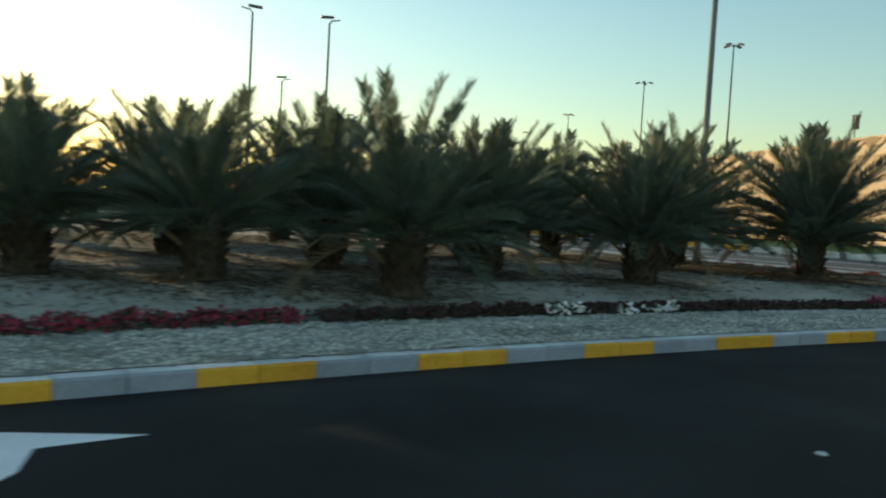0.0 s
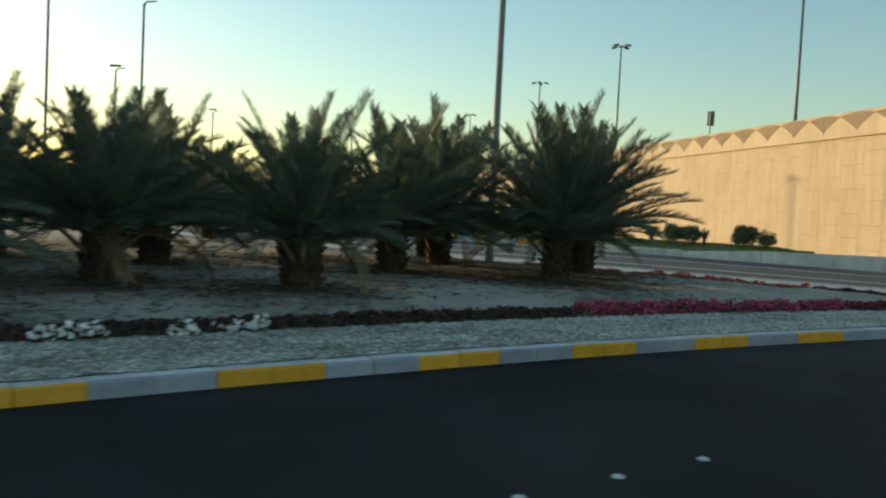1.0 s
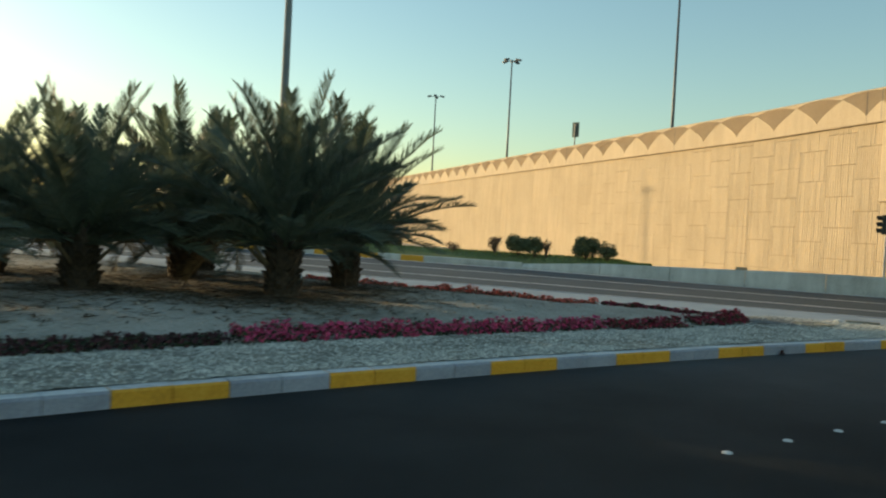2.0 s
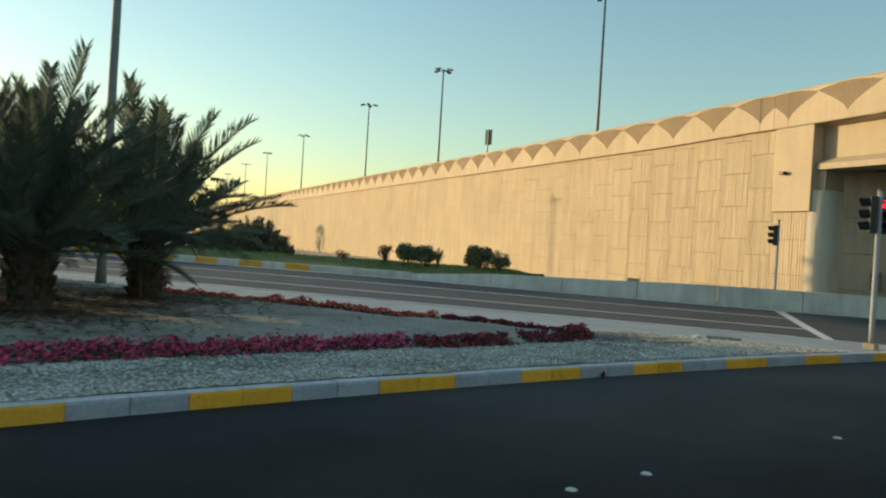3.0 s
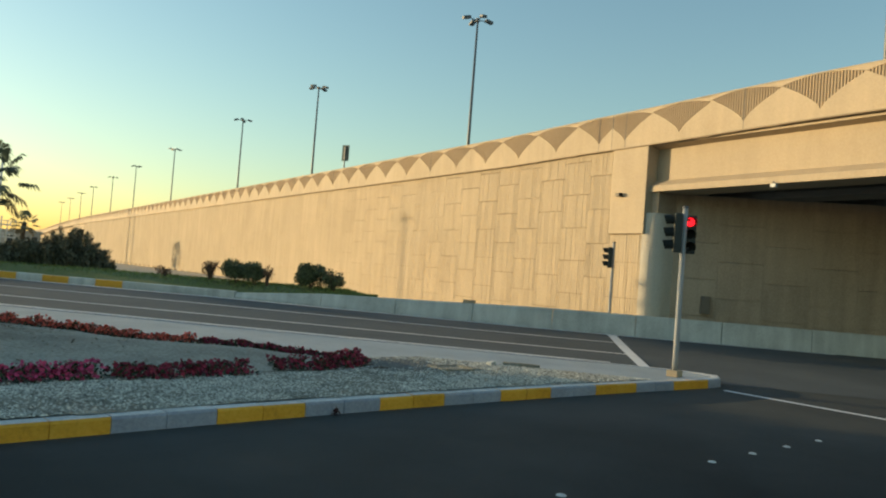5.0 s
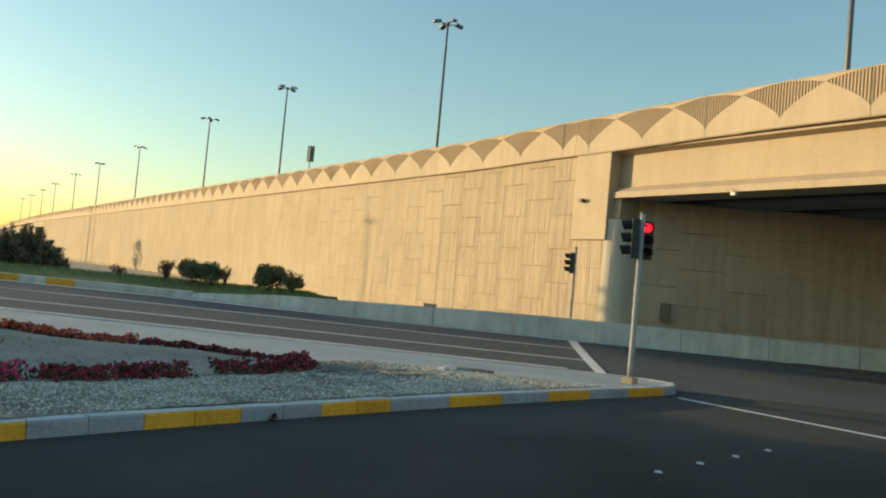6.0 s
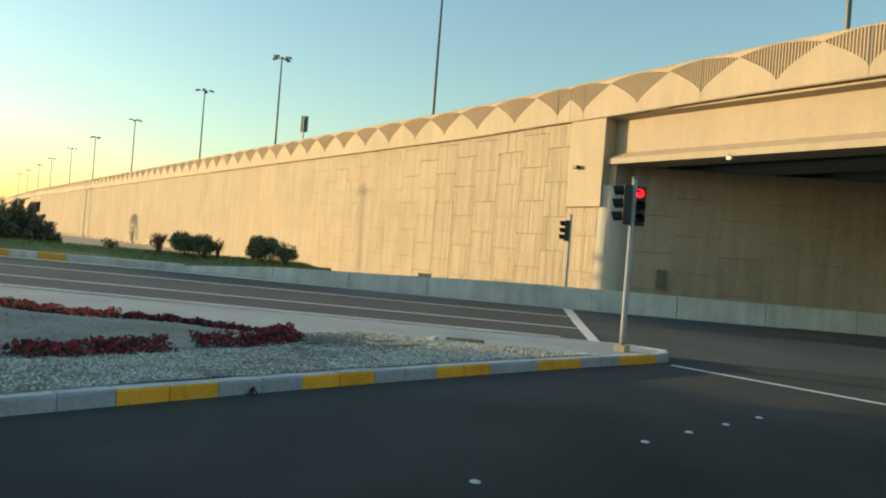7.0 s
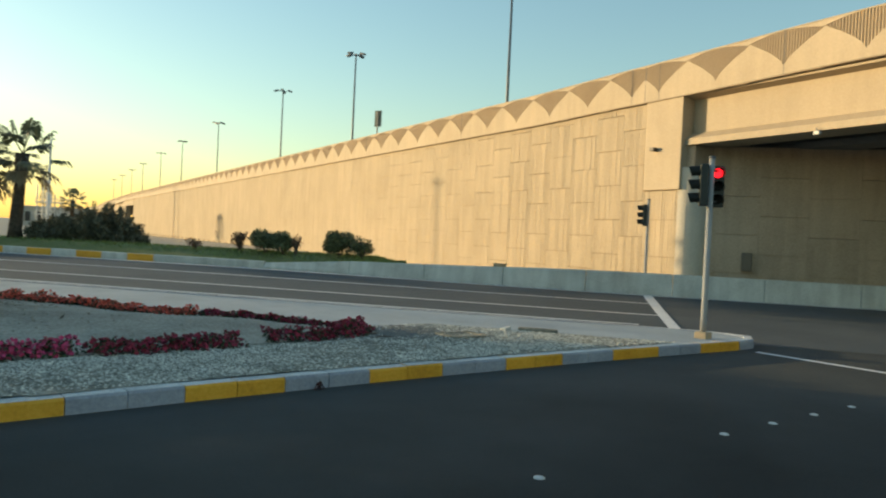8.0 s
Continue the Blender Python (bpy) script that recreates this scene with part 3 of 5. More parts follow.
# bridge: pilaster, girders, deck, abutment
def bridge():
    br = tagged(thing("road_bridge"), "concrete road bridge painted sand colour, dark beneath", "bridge", kind="structure")

    def slab(name, s0, s1, q0, q1, z0, z1, mat, label="", bevel=0.0):
        bm = bmesh.new()
        box(bm, ((s0 + s1) / 2, (q0 + q1) / 2, (z0 + z1) / 2), (s1 - s0, q1 - q0, z1 - z0), None, bevel)
        m = Matrix(((D.x, N.x, 0, O.x), (D.y, N.y, 0, O.y), (0, 0, 1, 0), (0, 0, 0, 1)))
        bmesh.ops.transform(bm, matrix=m, verts=bm.verts)
        bmesh.ops.recalc_face_normals(bm, faces=bm.faces)
        return part(name, bm, mat, br, label)
    slab("pilaster", 18.31, 19.94, -0.13, 0.9, 3.46, 6.42, PARAPET, "smooth painted pilaster", 0.02)
    # fascia girder with web and flanges
    prof = [(0.03, 4.85), (0.03, 5.04), (0.20, 5.15), (0.35, 5.25), (0.35, 6.30), (-0.02, 6.36), (-0.02, 6.42), (0.30, 6.46), (1.2, 6.46), (1.2, 4.85)]
    for j in range(13):
        q = 0.0 + j * 2.8
        vs = [wp(s, q + a, z) for s in (-28.0, 18.30) for a, z in prof]
        m = len(prof)
        fs = [(k, (k + 1) % m, (k + 1) % m + m, k + m) for k in range(m)] + [tuple(range(m - 1, -1, -1)), tuple(range(m, 2 * m))]
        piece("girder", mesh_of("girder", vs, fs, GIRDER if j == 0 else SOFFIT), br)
    slab("bearing_seat", 17.99, 18.40, 0.16, 1.15, 4.17, 4.84, ABUT)
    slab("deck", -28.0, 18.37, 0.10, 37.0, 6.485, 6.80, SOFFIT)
    slab("drip_edge", -28.0, 18.37, 0.34, 0.60, 6.42, 6.62, PARAPET)
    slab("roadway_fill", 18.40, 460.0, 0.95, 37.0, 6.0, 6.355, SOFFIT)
    return br


road_bridge = bridge()
parapet = lay_parapet()


def abutment():
    ab = tagged(thing("abutment_wall"), "shaded abutment wall of jointed panels under the bridge", "wall", kind="structure")
    # rounded return at the wall's end, then the long wall parallel to the side road
    vs, fs = [], []
    n = 14
    pts = []
    for i in range(n + 1):
        a = i / n * math.pi / 2
        pts.append(wp(18.46 - 0.58 * math.sin(a), 0.56 - 0.61 * math.cos(a), 0))
    pts.append(wp(17.90, 1.10, 0))
    for p in pts:
        vs += [p + Vector((0, 0, -0.3)), p + Vector((0, 0, 4.16))]
    fs = [(2 * i, 2 * i + 1, 2 * i + 3, 2 * i + 2) for i in range(len(pts) - 1)]
    vs.append(wp(18.60, 0.90, 4.16))
    fs += [(2 * i + 1, len(vs) - 1, 2 * i + 3) for i in range(len(pts) - 1)]
    piece("rounded_return", mesh_of("rounded_return", vs, fs, RETURN, True), ab)
    a = wp(17.98, 0.98, 0)
    run = -U
    out = M
    L = 44.0
    v = [a + Vector((0, 0, -0.3)), a + run * L + Vector((0, 0, -0.3)), a + run * L + Vector((0, 0, 4.87)), a + Vector((0, 0, 4.87))]
    v += [p + out * 0.5 for p in v]
    piece("abutment_core", mesh_of("abutment_core", v, [(0, 1, 2, 3), (4, 7, 6, 5), (0, 4, 5, 1), (3, 2, 6, 7), (0, 3, 7, 4), (1, 5, 6, 2)], ABUT), ab)
    me, low = panel_mesh(PW, PH, 0, ABUT, .008, 0, .0015), None
    ang = math.degrees(math.atan2(run.y, run.x))
    for i in range(14):
        for j in range(5):
            z = -0.28 + j * PH - (0.6 if i % 2 else 0)
            if z > 4.2 or z < -0.9:
                continue
            p = a + run * (i * PW)
            if z + PH > 4.55:
                if low is None:
                    low = panel_mesh(PW, 4.55 - z, 0, ABUT, .008, 0, .0015)
                piece("abutment_panel", low, ab, pose(p.x - out.x * .06, p.y - out.y * .06, z, 0, 0, ang))
                continue
            piece("abutment_panel", me, ab, pose(p.x - out.x * .06, p.y - out.y * .06, z, 0, 0, ang))
    return ab


abutment()
lay_panels()


# far second opening in the wall and the low continuation
bm = bmesh.new()
box(bm, (172.0, 6.0, 5.75), (18.4, 12.0, 1.25))
box(bm, (300.0, 1.0, 2.3), (238.0, 1.0, 7.2))
bmesh.ops.transform(bm, matrix=Matrix(((D.x, N.x, 0, O.x), (D.y, N.y, 0, O.y), (0, 0, 1, 0), (0, 0, 0, 1))), verts=bm.verts)
me = bpy.data.meshes.new("far_wall")
bm.to_mesh(me)
bm.free()
me.materials.append(WALL)
structure("wall_far", me, "distant continuation of the sand-coloured wall beyond an underpass", "wall")


# ---- concrete barrier and verge ----
BAR_P = 11.35


def barrier_top(l):
    return 0.79 - 0.12 * smooth(2, 8.5, l) - 0.05 * smooth(8.0, 10.5, l) - 0.21 * smooth(10.5, 13.6, l)


def barrier():
    ba = tagged(thing("concrete_barrier"), "long grey precast concrete barrier in jointed lengths", "barrier", kind="structure")
    for k in range(-8, 5):
        l0, l1 = -0.1 + 2.65 * k, -0.1 + 2.65 * (k + 1)
        if k == 4:
            l1 = 13.68
        bm = bmesh.new()
        rows = []
        for l in (l0 + 0.010, (l0 + l1) / 2, l1 - 0.010):
            h, g = barrier_top(l), side_z(BAR_P, l)
            prof = [(BAR_P, g - 0.05), (BAR_P + .015, g + 0.08), (BAR_P + .085, h - 0.025), (BAR_P + .11, h), (BAR_P + .29, h), (BAR_P + .31, h - 0.03), (BAR_P + .38, -0.1)]
            rows.append([bm.verts.new(sp(p, l, z)) for p, z in prof])
        n = len(rows[0])
        for a, b in zip(rows, rows[1:]):
            for i in range(n):
                bm.faces.new((a[i], a[(i + 1) % n], b[(i + 1) % n], b[i]))
        bm.faces.new(list(reversed(rows[0])))
        bm.faces.new(rows[-1])
        bmesh.ops.recalc_face_normals(bm, faces=bm.faces)
        part("barrier_length", bm, CONCRETE, ba)
    return ba


barrier()
kerb_side = tagged(thing("kerb_verge"), "yellow and grey painted kerb along the grass verge", "kerb", kind="structure")
lay_kerb([sp(BAR_P + .05, l, 0.31) for l in np.arange(88.5, 13.6, -1.1)], kerb_side, lambda k, a: KERB_YELLOW if (k % 2 and k < 64) else CONCRETE, 1.1)


def verge():
    vs, fs = [], []
    n = 60
    for i in range(n + 1):
        l = 2.0 + 140.0 * i / n
        a = sp(BAR_P + .3, l)
        # reach the wall along M
        k = ((O - a).dot(N)) / M.dot(N)
        b = a + M * max(k + 0.1, 0.3)
        for t in (0, .2, .5, 1):
            c = a.lerp(b, t)
            z = 0.22 - 0.5 * smooth(0.3, 1.0, t) * smooth(20, 90, l) - 0.1 * t
            vs.append((c.x, c.y, z))
    for i in range(n):
        for j in range(3):
            k = i * 4 + j
            fs.append((k, k + 1, k + 5, k + 4))
    return mesh_of("verge", vs, fs, SAND, True)


structure("verge", verge(), "bare sandy verge at the foot of the wall", "ground")


TURF_P = BAR_P + 0.21


def turf_z(p, l):
    bt = barrier_top(l) - 0.02
    up = smooth(8.6, 10.5, l)
    rise = bt + (0.72 - bt) * up * smooth(TURF_P, TURF_P + 1.1, p)
    return rise - 0.25 * smooth(TURF_P + 2.5, TURF_P + 6.5, p) + 0.02 * noise.noise((p, l * .5, 3)) * up


def turf_end(l):
    return TURF_P + .02 + 4.2 * smooth(8.2, 12.0, l) + 2.6 * smooth(14, 22, l)


tv, tf = [], []
for i in range(100):
    l = 8.4 + i * 0.8
    for j in range(9):
        p = TURF_P + (turf_end(l) - TURF_P) * j / 8
        tv.append(sp(p, l, turf_z(p, l)))
for i in range(99):
    for j in range(8):
        tf.append((i * 9 + j, i * 9 + j + 1, i * 9 + j + 10, i * 9 + j + 9))
structure("turf", mesh_of("turf", tv, tf, TURF, True), "green grassed mound behind the barrier", "grass")


def blades(count, rng):
    vs, fs = [], []
    for _ in range(count):
        l = 8.6 + 75 * rng.random() ** 1.6
        p = TURF_P + (turf_end(l) - TURF_P) * rng.random()
        c = sp(p, l, turf_z(p, l) - 0.01)
        h, w, a = rng.uniform(.05, .13), rng.uniform(.012, .03), rng.uniform(0, 6.28)
        d = Vector((math.cos(a), math.sin(a), 0))
        lean = Vector((rng.uniform(-.05, .05), rng.uniform(-.05, .05), h))
        k = len(vs)
        vs += [c - d * w, c + d * w, c + lean]
        fs.append((k, k + 1, k + 2))
    return mesh_of("grass", vs, fs, GRASS)


tagged(new("grass", blades(26000, random.Random(8))), "short green grass on the mound", "grass", kind="stuff")


# ---- shrubs ----
def leaf_cloud(bm_lists, centre, radius, count, rng, leaf):
    vs, fs = bm_lists
    lobes = []
    for _ in range(14):
        a, b = rng.uniform(0, 6.28), rng.uniform(-0.9, 1.0)
        lobes.append((Vector((math.cos(a), math.sin(a), b)).normalized() * radius.x * 0.55, rng.uniform(.35, .6)))
    for _ in range(count):
        c, r = rng.choice(lobes)
        d = Vector((rng.gauss(0, 1), rng.gauss(0, 1), rng.gauss(0, 1))).normalized() * (rng.random() ** 0.35) * r * radius.x
        p = c + d
        p = Vector((p.x, p.y * radius.y / radius.x, p.z * radius.z / radius.x)) + centre
        n = Vector((rng.gauss(0, 1), rng.gauss(0, 1), rng.gauss(0, 1) + .6)).normalized()
        t = n.orthogonal().normalized()
        t = Matrix.Rotation(rng.uniform(0, 6.28), 3, n) @ t
        b = n.cross(t)
        s = leaf * rng.uniform(.6, 1.4)
        k = len(vs)
        vs += [p - t * s, p + b * s * .45, p + t * s, p - b * s * .45]
        fs.append((k, k + 1, k + 2, k + 3))


def shrub(at, size, leaves, label, seed, leaf=0.05, stems=6, foliage=None):
    rng = random.Random(seed)
    sh = tagged(thing("shrub", at), label, "shrub")
    bm = bmesh.new()
    for _ in range(stems):
        a = rng.uniform(0, 6.28)
        top = Vector((math.cos(a) * size[0] * .32, math.sin(a) * size[1] * .32, size[2] * rng.uniform(.55, .85)))
        mid = Vector((top.x * .35 + rng.uniform(-.04, .04), top.y * .35, top.z * .5))
        tube(bm, [(top.x * .1, top.y * .1, -0.05), mid, top], [.022, .016, .007], 6)
        for _ in range(3):
            e = mid + Vector((rng.uniform(-.3, .3) * size[0], rng.uniform(-.3, .3) * size[1], rng.uniform(.2, .5) * size[2]))
            tube(bm, [mid, e], [.010, .004], 5)
    part("stem", bm, TWIG, sh)
    lists = ([], [])
    leaf_cloud(lists, Vector((0, 0, size[2] * .52)), Vector((size[0] / 2, size[1] / 2, size[2] * .50)), leaves, rng, leaf)
    piece("crown", mesh_of("crown", lists[0], lists[1], foliage or LEAF), sh)
    return sh


def on_turf(p, l):
    v = sp(p, l)
    return (v.x, v.y, turf_z(p, l) - 0.01)


shrub(on_turf(12.55, 11.35), (1.30, 1.1, .98), 5200, "rounded dark green shrub on the grass mound", 1)
shrub(on_turf(12.45, 10.45), (.98, .9, .84), 1300, "smaller dark green open shrub beside a larger one", 2, stems=12)
shrub(on_turf(12.6, 14.25), (1.30, 1.0, .95), 5000, "dense clipped dark green shrub on the grass", 3)
shrub(on_turf(12.5, 13.5), (.85, .8, .90), 2000, "dense dark green shrub touching its neighbour", 4)
shrub(on_turf(12.6, 15.3), (.80, .7, .86), 330, "sparse reddish twiggy shrub with a flat leafy top", 5, .045, 16, LEAF_RED)
shrub(on_turf(12.5, 13.0), (.6, .55, .80), 130, "thin reddish twiggy shrub on the grass", 6, .045, 14, LEAF_RED)
shrub(on_turf(12.8, 17.3), (.9, .6, .48), 110, "low sparse reddish shrub on the verge", 7, .05, 8, LEAF_RED)


# ---- date palms ----
def frond_mesh(bend, seed, dry=False):
    """A feather frond 1 m long along +x, bending down by bend radians, with dense leaflets in a V."""
    rng = random.Random(seed)
    vs, fs = [], []
    n = 16
    pts = []
    x = z = 0.0
    ang = 0.0
    for i in range(n + 1):
        pts.append((Vector((x, 0, z)), ang))
        st = 1.0 / n
        ang = -bend * ((i + 1) / n) ** 1.6
        x += st * math.cos(ang)
        z += st * math.sin(ang)
    # rachis: three-sided
    for i, (p, a) in enumerate(pts):
        w = 0.013 * (1 - i / n) ** 1.3 + 0.002
        up = Vector((-math.sin(a), 0, math.cos(a)))
        vs += [p + Vector((0, w, 0)), p - Vector((0, w, 0)), p + up * w * 1.3]
    for i in range(n):
        k = 3 * i
        fs += [(k, k + 1, k + 4, k + 3), (k + 1, k + 2, k + 5, k + 4), (k + 2, k, k + 3, k + 5)]
    count = 66
    for j in range(count):
        t = 0.16 + 0.84 * j / (count - 1)
        f = t * n
        i = min(int(f), n - 1)
        p = pts[i][0].lerp(pts[i + 1][0], f - i)
        a = pts[i][1]
        fwd = Vector((math.cos(a), 0, math.sin(a)))
        up = Vector((-math.sin(a), 0, math.cos(a)))
        ln = 0.172 * (math.sin(math.pi * min(t * 0.80 + 0.10, 1)) ** 0.55)
        for side in (1, -1):
            long = ln * rng.uniform(.8, 1.12)
            wd = 0.0054 * rng.uniform(.8, 1.2)
            sweep = radians(rng.uniform(52, 63) - 22 * t)
            lift = radians(rng.uniform(14, 34))
            d = fwd * math.cos(sweep) + (Vector((0, side, 0)) * math.cos(lift) + up * math.sin(lift)) * math.sin(sweep)
            d.normalize()
            b = d.cross(up).normalized()
            midp = p + d * long * .5
            tip = p + d * long + Vector((0, 0, -0.10 * long * rng.random()))
            k = len(vs)
            vs += [p - b * wd * .6, p + b * wd * .6, midp + b * wd, tip, midp - b * wd]
            fs.append((k, k + 1, k + 2, k + 3, k + 4))
    return mesh_of("frond", vs, fs, FROND_DRY if dry else FROND)


FRONDS = [frond_mesh(b, 20 + i) for i, b in enumerate((0.18, 0.34, 0.52, 0.72, 0.95, 1.2))]
DRY = [frond_mesh(b, 40 + i, True) for i, b in enumerate((1.2, 1.7))]


def palm_trunk(height, seed):
    """A thick short trunk covered in cut leaf bases, flaring where the fronds leave it."""
    rng = random.Random(seed)
    bm = bmesh.new()
    r0 = 0.27
    tube(bm, [(0, 0, -0.1), (0, 0, 0.06), (0.01, 0, height * .5), (0.02, 0, height), (0.02, 0, height + .3)], [r0 * 1.2, r0 * 1.05, r0 * .88, r0 * 1.1, r0 * .5], 14)
    rows = max(4, int(height / 0.11))
    for i in range(rows):
        z = 0.04 + height * i / rows
        for k in range(9):
            a = 2 * math.pi * (k + 0.5 * (i % 2)) / 9 + rng.uniform(-.1, .1)
            rr = r0 * .88
            o = Vector((math.cos(a), math.sin(a), 0))
            s = Vector((-o.y, o.x, 0))
            b = o * rr + Vector((0, 0, z))
            tip = o * (rr + rng.uniform(.06, .14)) + Vector((0, 0, z + rng.uniform(.12, .22)))
            v = [bm.verts.new(b + s * .07), bm.verts.new(b - s * .07), bm.verts.new(tip - s * .035), bm.verts.new(tip + s * .035), bm.verts.new(b + Vector((0, 0, .16)) - o * .03)]
            bm.faces.new((v[0], v[1], v[2], v[3]))
            bm.faces.new((v[3], v[2], v[4]))
            bm.faces.new((v[1], v[4], v[2]))
            bm.faces.new((v[0], v[3], v[4]))
    return bm


def date_palm(at, trunk, length, label, seed, fronds=78, stems=3, shoots=0, droop=1.05):
    rng = random.Random(seed)
    pa = tagged(thing("date_palm", at, rng.uniform(0, 360)), label, "palm tree", group="palms on the island")
    part("trunk", palm_trunk(trunk, seed), TRUNK, pa)
    for i in range(fronds):
        t = (i / (fronds - 1)) ** .8                     # 0: upright heart, 1: low and spreading
        az = i * 137.5 + rng.uniform(-16, 16)
        el = 84 - 75 * t ** (droop * .82) + rng.uniform(-8, 8)
        kind = min(5, max(0, int(rng.gauss(1.5 + 2.2 * t, 1.0))))
        ln = length * (1.08 - 0.20 * t) * rng.uniform(.72, 1.06)
        z = trunk + 0.16 - 0.26 * t
        r = 0.04 + .22 * t
        m = pose(math.cos(radians(az)) * r, math.sin(radians(az)) * r, z, 0, 0, az) @ pose(0, 0, 0, rng.uniform(-35, 35), -el, 0) @ Matrix.Diagonal((ln, ln * rng.uniform(.85, 1.1), ln, 1))
        me = DRY[i % 2] if (t > .96 and rng.random() < .4) else FRONDS[kind]
        piece("frond", me, pa, m)
    for i in range(stems):
        # bare old midribs arching down from the crown's foot
        a = rng.uniform(0, 6.28)
        o = Vector((math.cos(a), math.sin(a), 0))
        reach = rng.uniform(.75, 1.15)
        bm = bmesh.new()
        tube(bm, [o * .24 + Vector((0, 0, trunk * .55)), o * (.3 + reach * .35) + Vector((0, 0, trunk * .95)), o * (.3 + reach * .75) + Vector((0, 0, trunk * .98)), o * (.3 + reach) + Vector((0, 0, trunk * .72))], [.035, .026, .018, .008], 6)
        part("dead_midrib", bm, FROND_DRY, pa, "bare dry arching frond stalk")
    for i in range(shoots):
        a = rng.uniform(0, 6.28) if i > 1 else (i * math.pi + .6)
        o = Vector((math.cos(a), math.sin(a), 0))
        bm = bmesh.new()
        tube(bm, [o * .32 + Vector((0, 0, -.03)), o * .48 + Vector((0, 0, .3)), o * rng.uniform(.5, .8) + Vector((0, 0, rng.uniform(.6, .85)))], [.022, .016, .006], 6)
        tube(bm, [o * .42 + Vector((0, 0, .18)), o * .75 + Vector((.05, .03, .5))], [.012, .005], 5)
        part("shoot", bm, TWIG, pa, "thin leafless shoot at the foot")
    return pa


# x, y, trunk height, frond length: the rows nearest the kerb, then those behind, then three that only cast shade
PALMS = [(-13.2, 5.4, .92, 2.70), (-11.0, 7.4, .98, 2.66), (-16.0, 7.0, .85, 2.45), (-13.6, 9.6, .95, 2.80), (-18.8, 4.0, .80, 1.98),
         (-23.9, 2.3, .80, 1.97), (-26.4, 3.3, .75, 1.92), (-24.2, 5.5, .80, 2.10), (-21.4, 5.0, .80, 2.20), (-28.6, 4.0, .75, 1.72),
         (-17.0, 10.4, .85, 2.40), (-20.2, 8.6, .80, 2.30), (-23.0, 9.6, .80, 2.30), (-26.6, 7.6, .80, 2.20), (-29.6, 7.6, .80, 2.20),
         (-32.0, 4.5, .80, 2.10), (-26.0, 11.8, .80, 2.40), (-33.0, 9.5, .80, 2.40), (-29.6, 12.4, .80, 2.40), (-23.4, 14.2, .80, 2.40),
         (-35.5, 6.6, .80, 2.40), (-20.0, 13.6, .80, 2.40), (-35.0, 13.0, .80, 2.50), (-27.0, 16.5, .80, 2.50),
         # Hidden palms, added to keep the low sun off the island's nose.
         (-11.9, 13.6, .95, 2.80), (-14.2, 17.3, .95, 2.80), (-16.6, 21.2, .95, 2.80)]
for i, (x, y, tr, ln) in enumerate(PALMS):
    date_palm((x, y, soil_z(x, y) - 0.02), tr, ln * .95, "short bushy date palm with dense grey-green fronds in dry soil", 100 + i, fronds=56 if i in (5, 6) else 68, shoots=3 if i == 1 else 0, droop=1.5 if i in (0, 1) else .85 if i in (5, 6) else 1.15)


def litter(count, rng):
    """Dry leaf bits lying under the palms."""
    vs, fs = [], []
    for _ in range(count):
        x, y = PALMS[int(len(PALMS) * rng.random() ** 1.5)][:2]
        a, r = rng.uniform(0, 6.28), abs(rng.gauss(0, 1.5)) + .2
        px, py = x + r * math.cos(a), y + r * math.sin(a)
        if not in_soil(px, py):
            continue
        c = Vector((px, py, soil_z(px, py) + rng.uniform(.004, .03)))
        b = rng.uniform(0, 6.28)
        d = Vector((math.cos(b), math.sin(b), rng.uniform(-.15, .15))) * rng.uniform(.03, .18)
        w = Vector((-math.sin(b), math.cos(b), rng.uniform(-.3, .3))) * rng.uniform(.006, .02)
        k = len(vs)
        vs += [c - d, c + w, c + d, c - w]
        fs.append((k, k + 1, k + 2, k + 3))
    return mesh_of("leaf_litter", vs, fs, LITTER)


tagged(new("leaf_litter", litter(46000, random.Random(12))), "dry brown leaf litter on the soil under the palms", "leaf litter", kind="stuff")


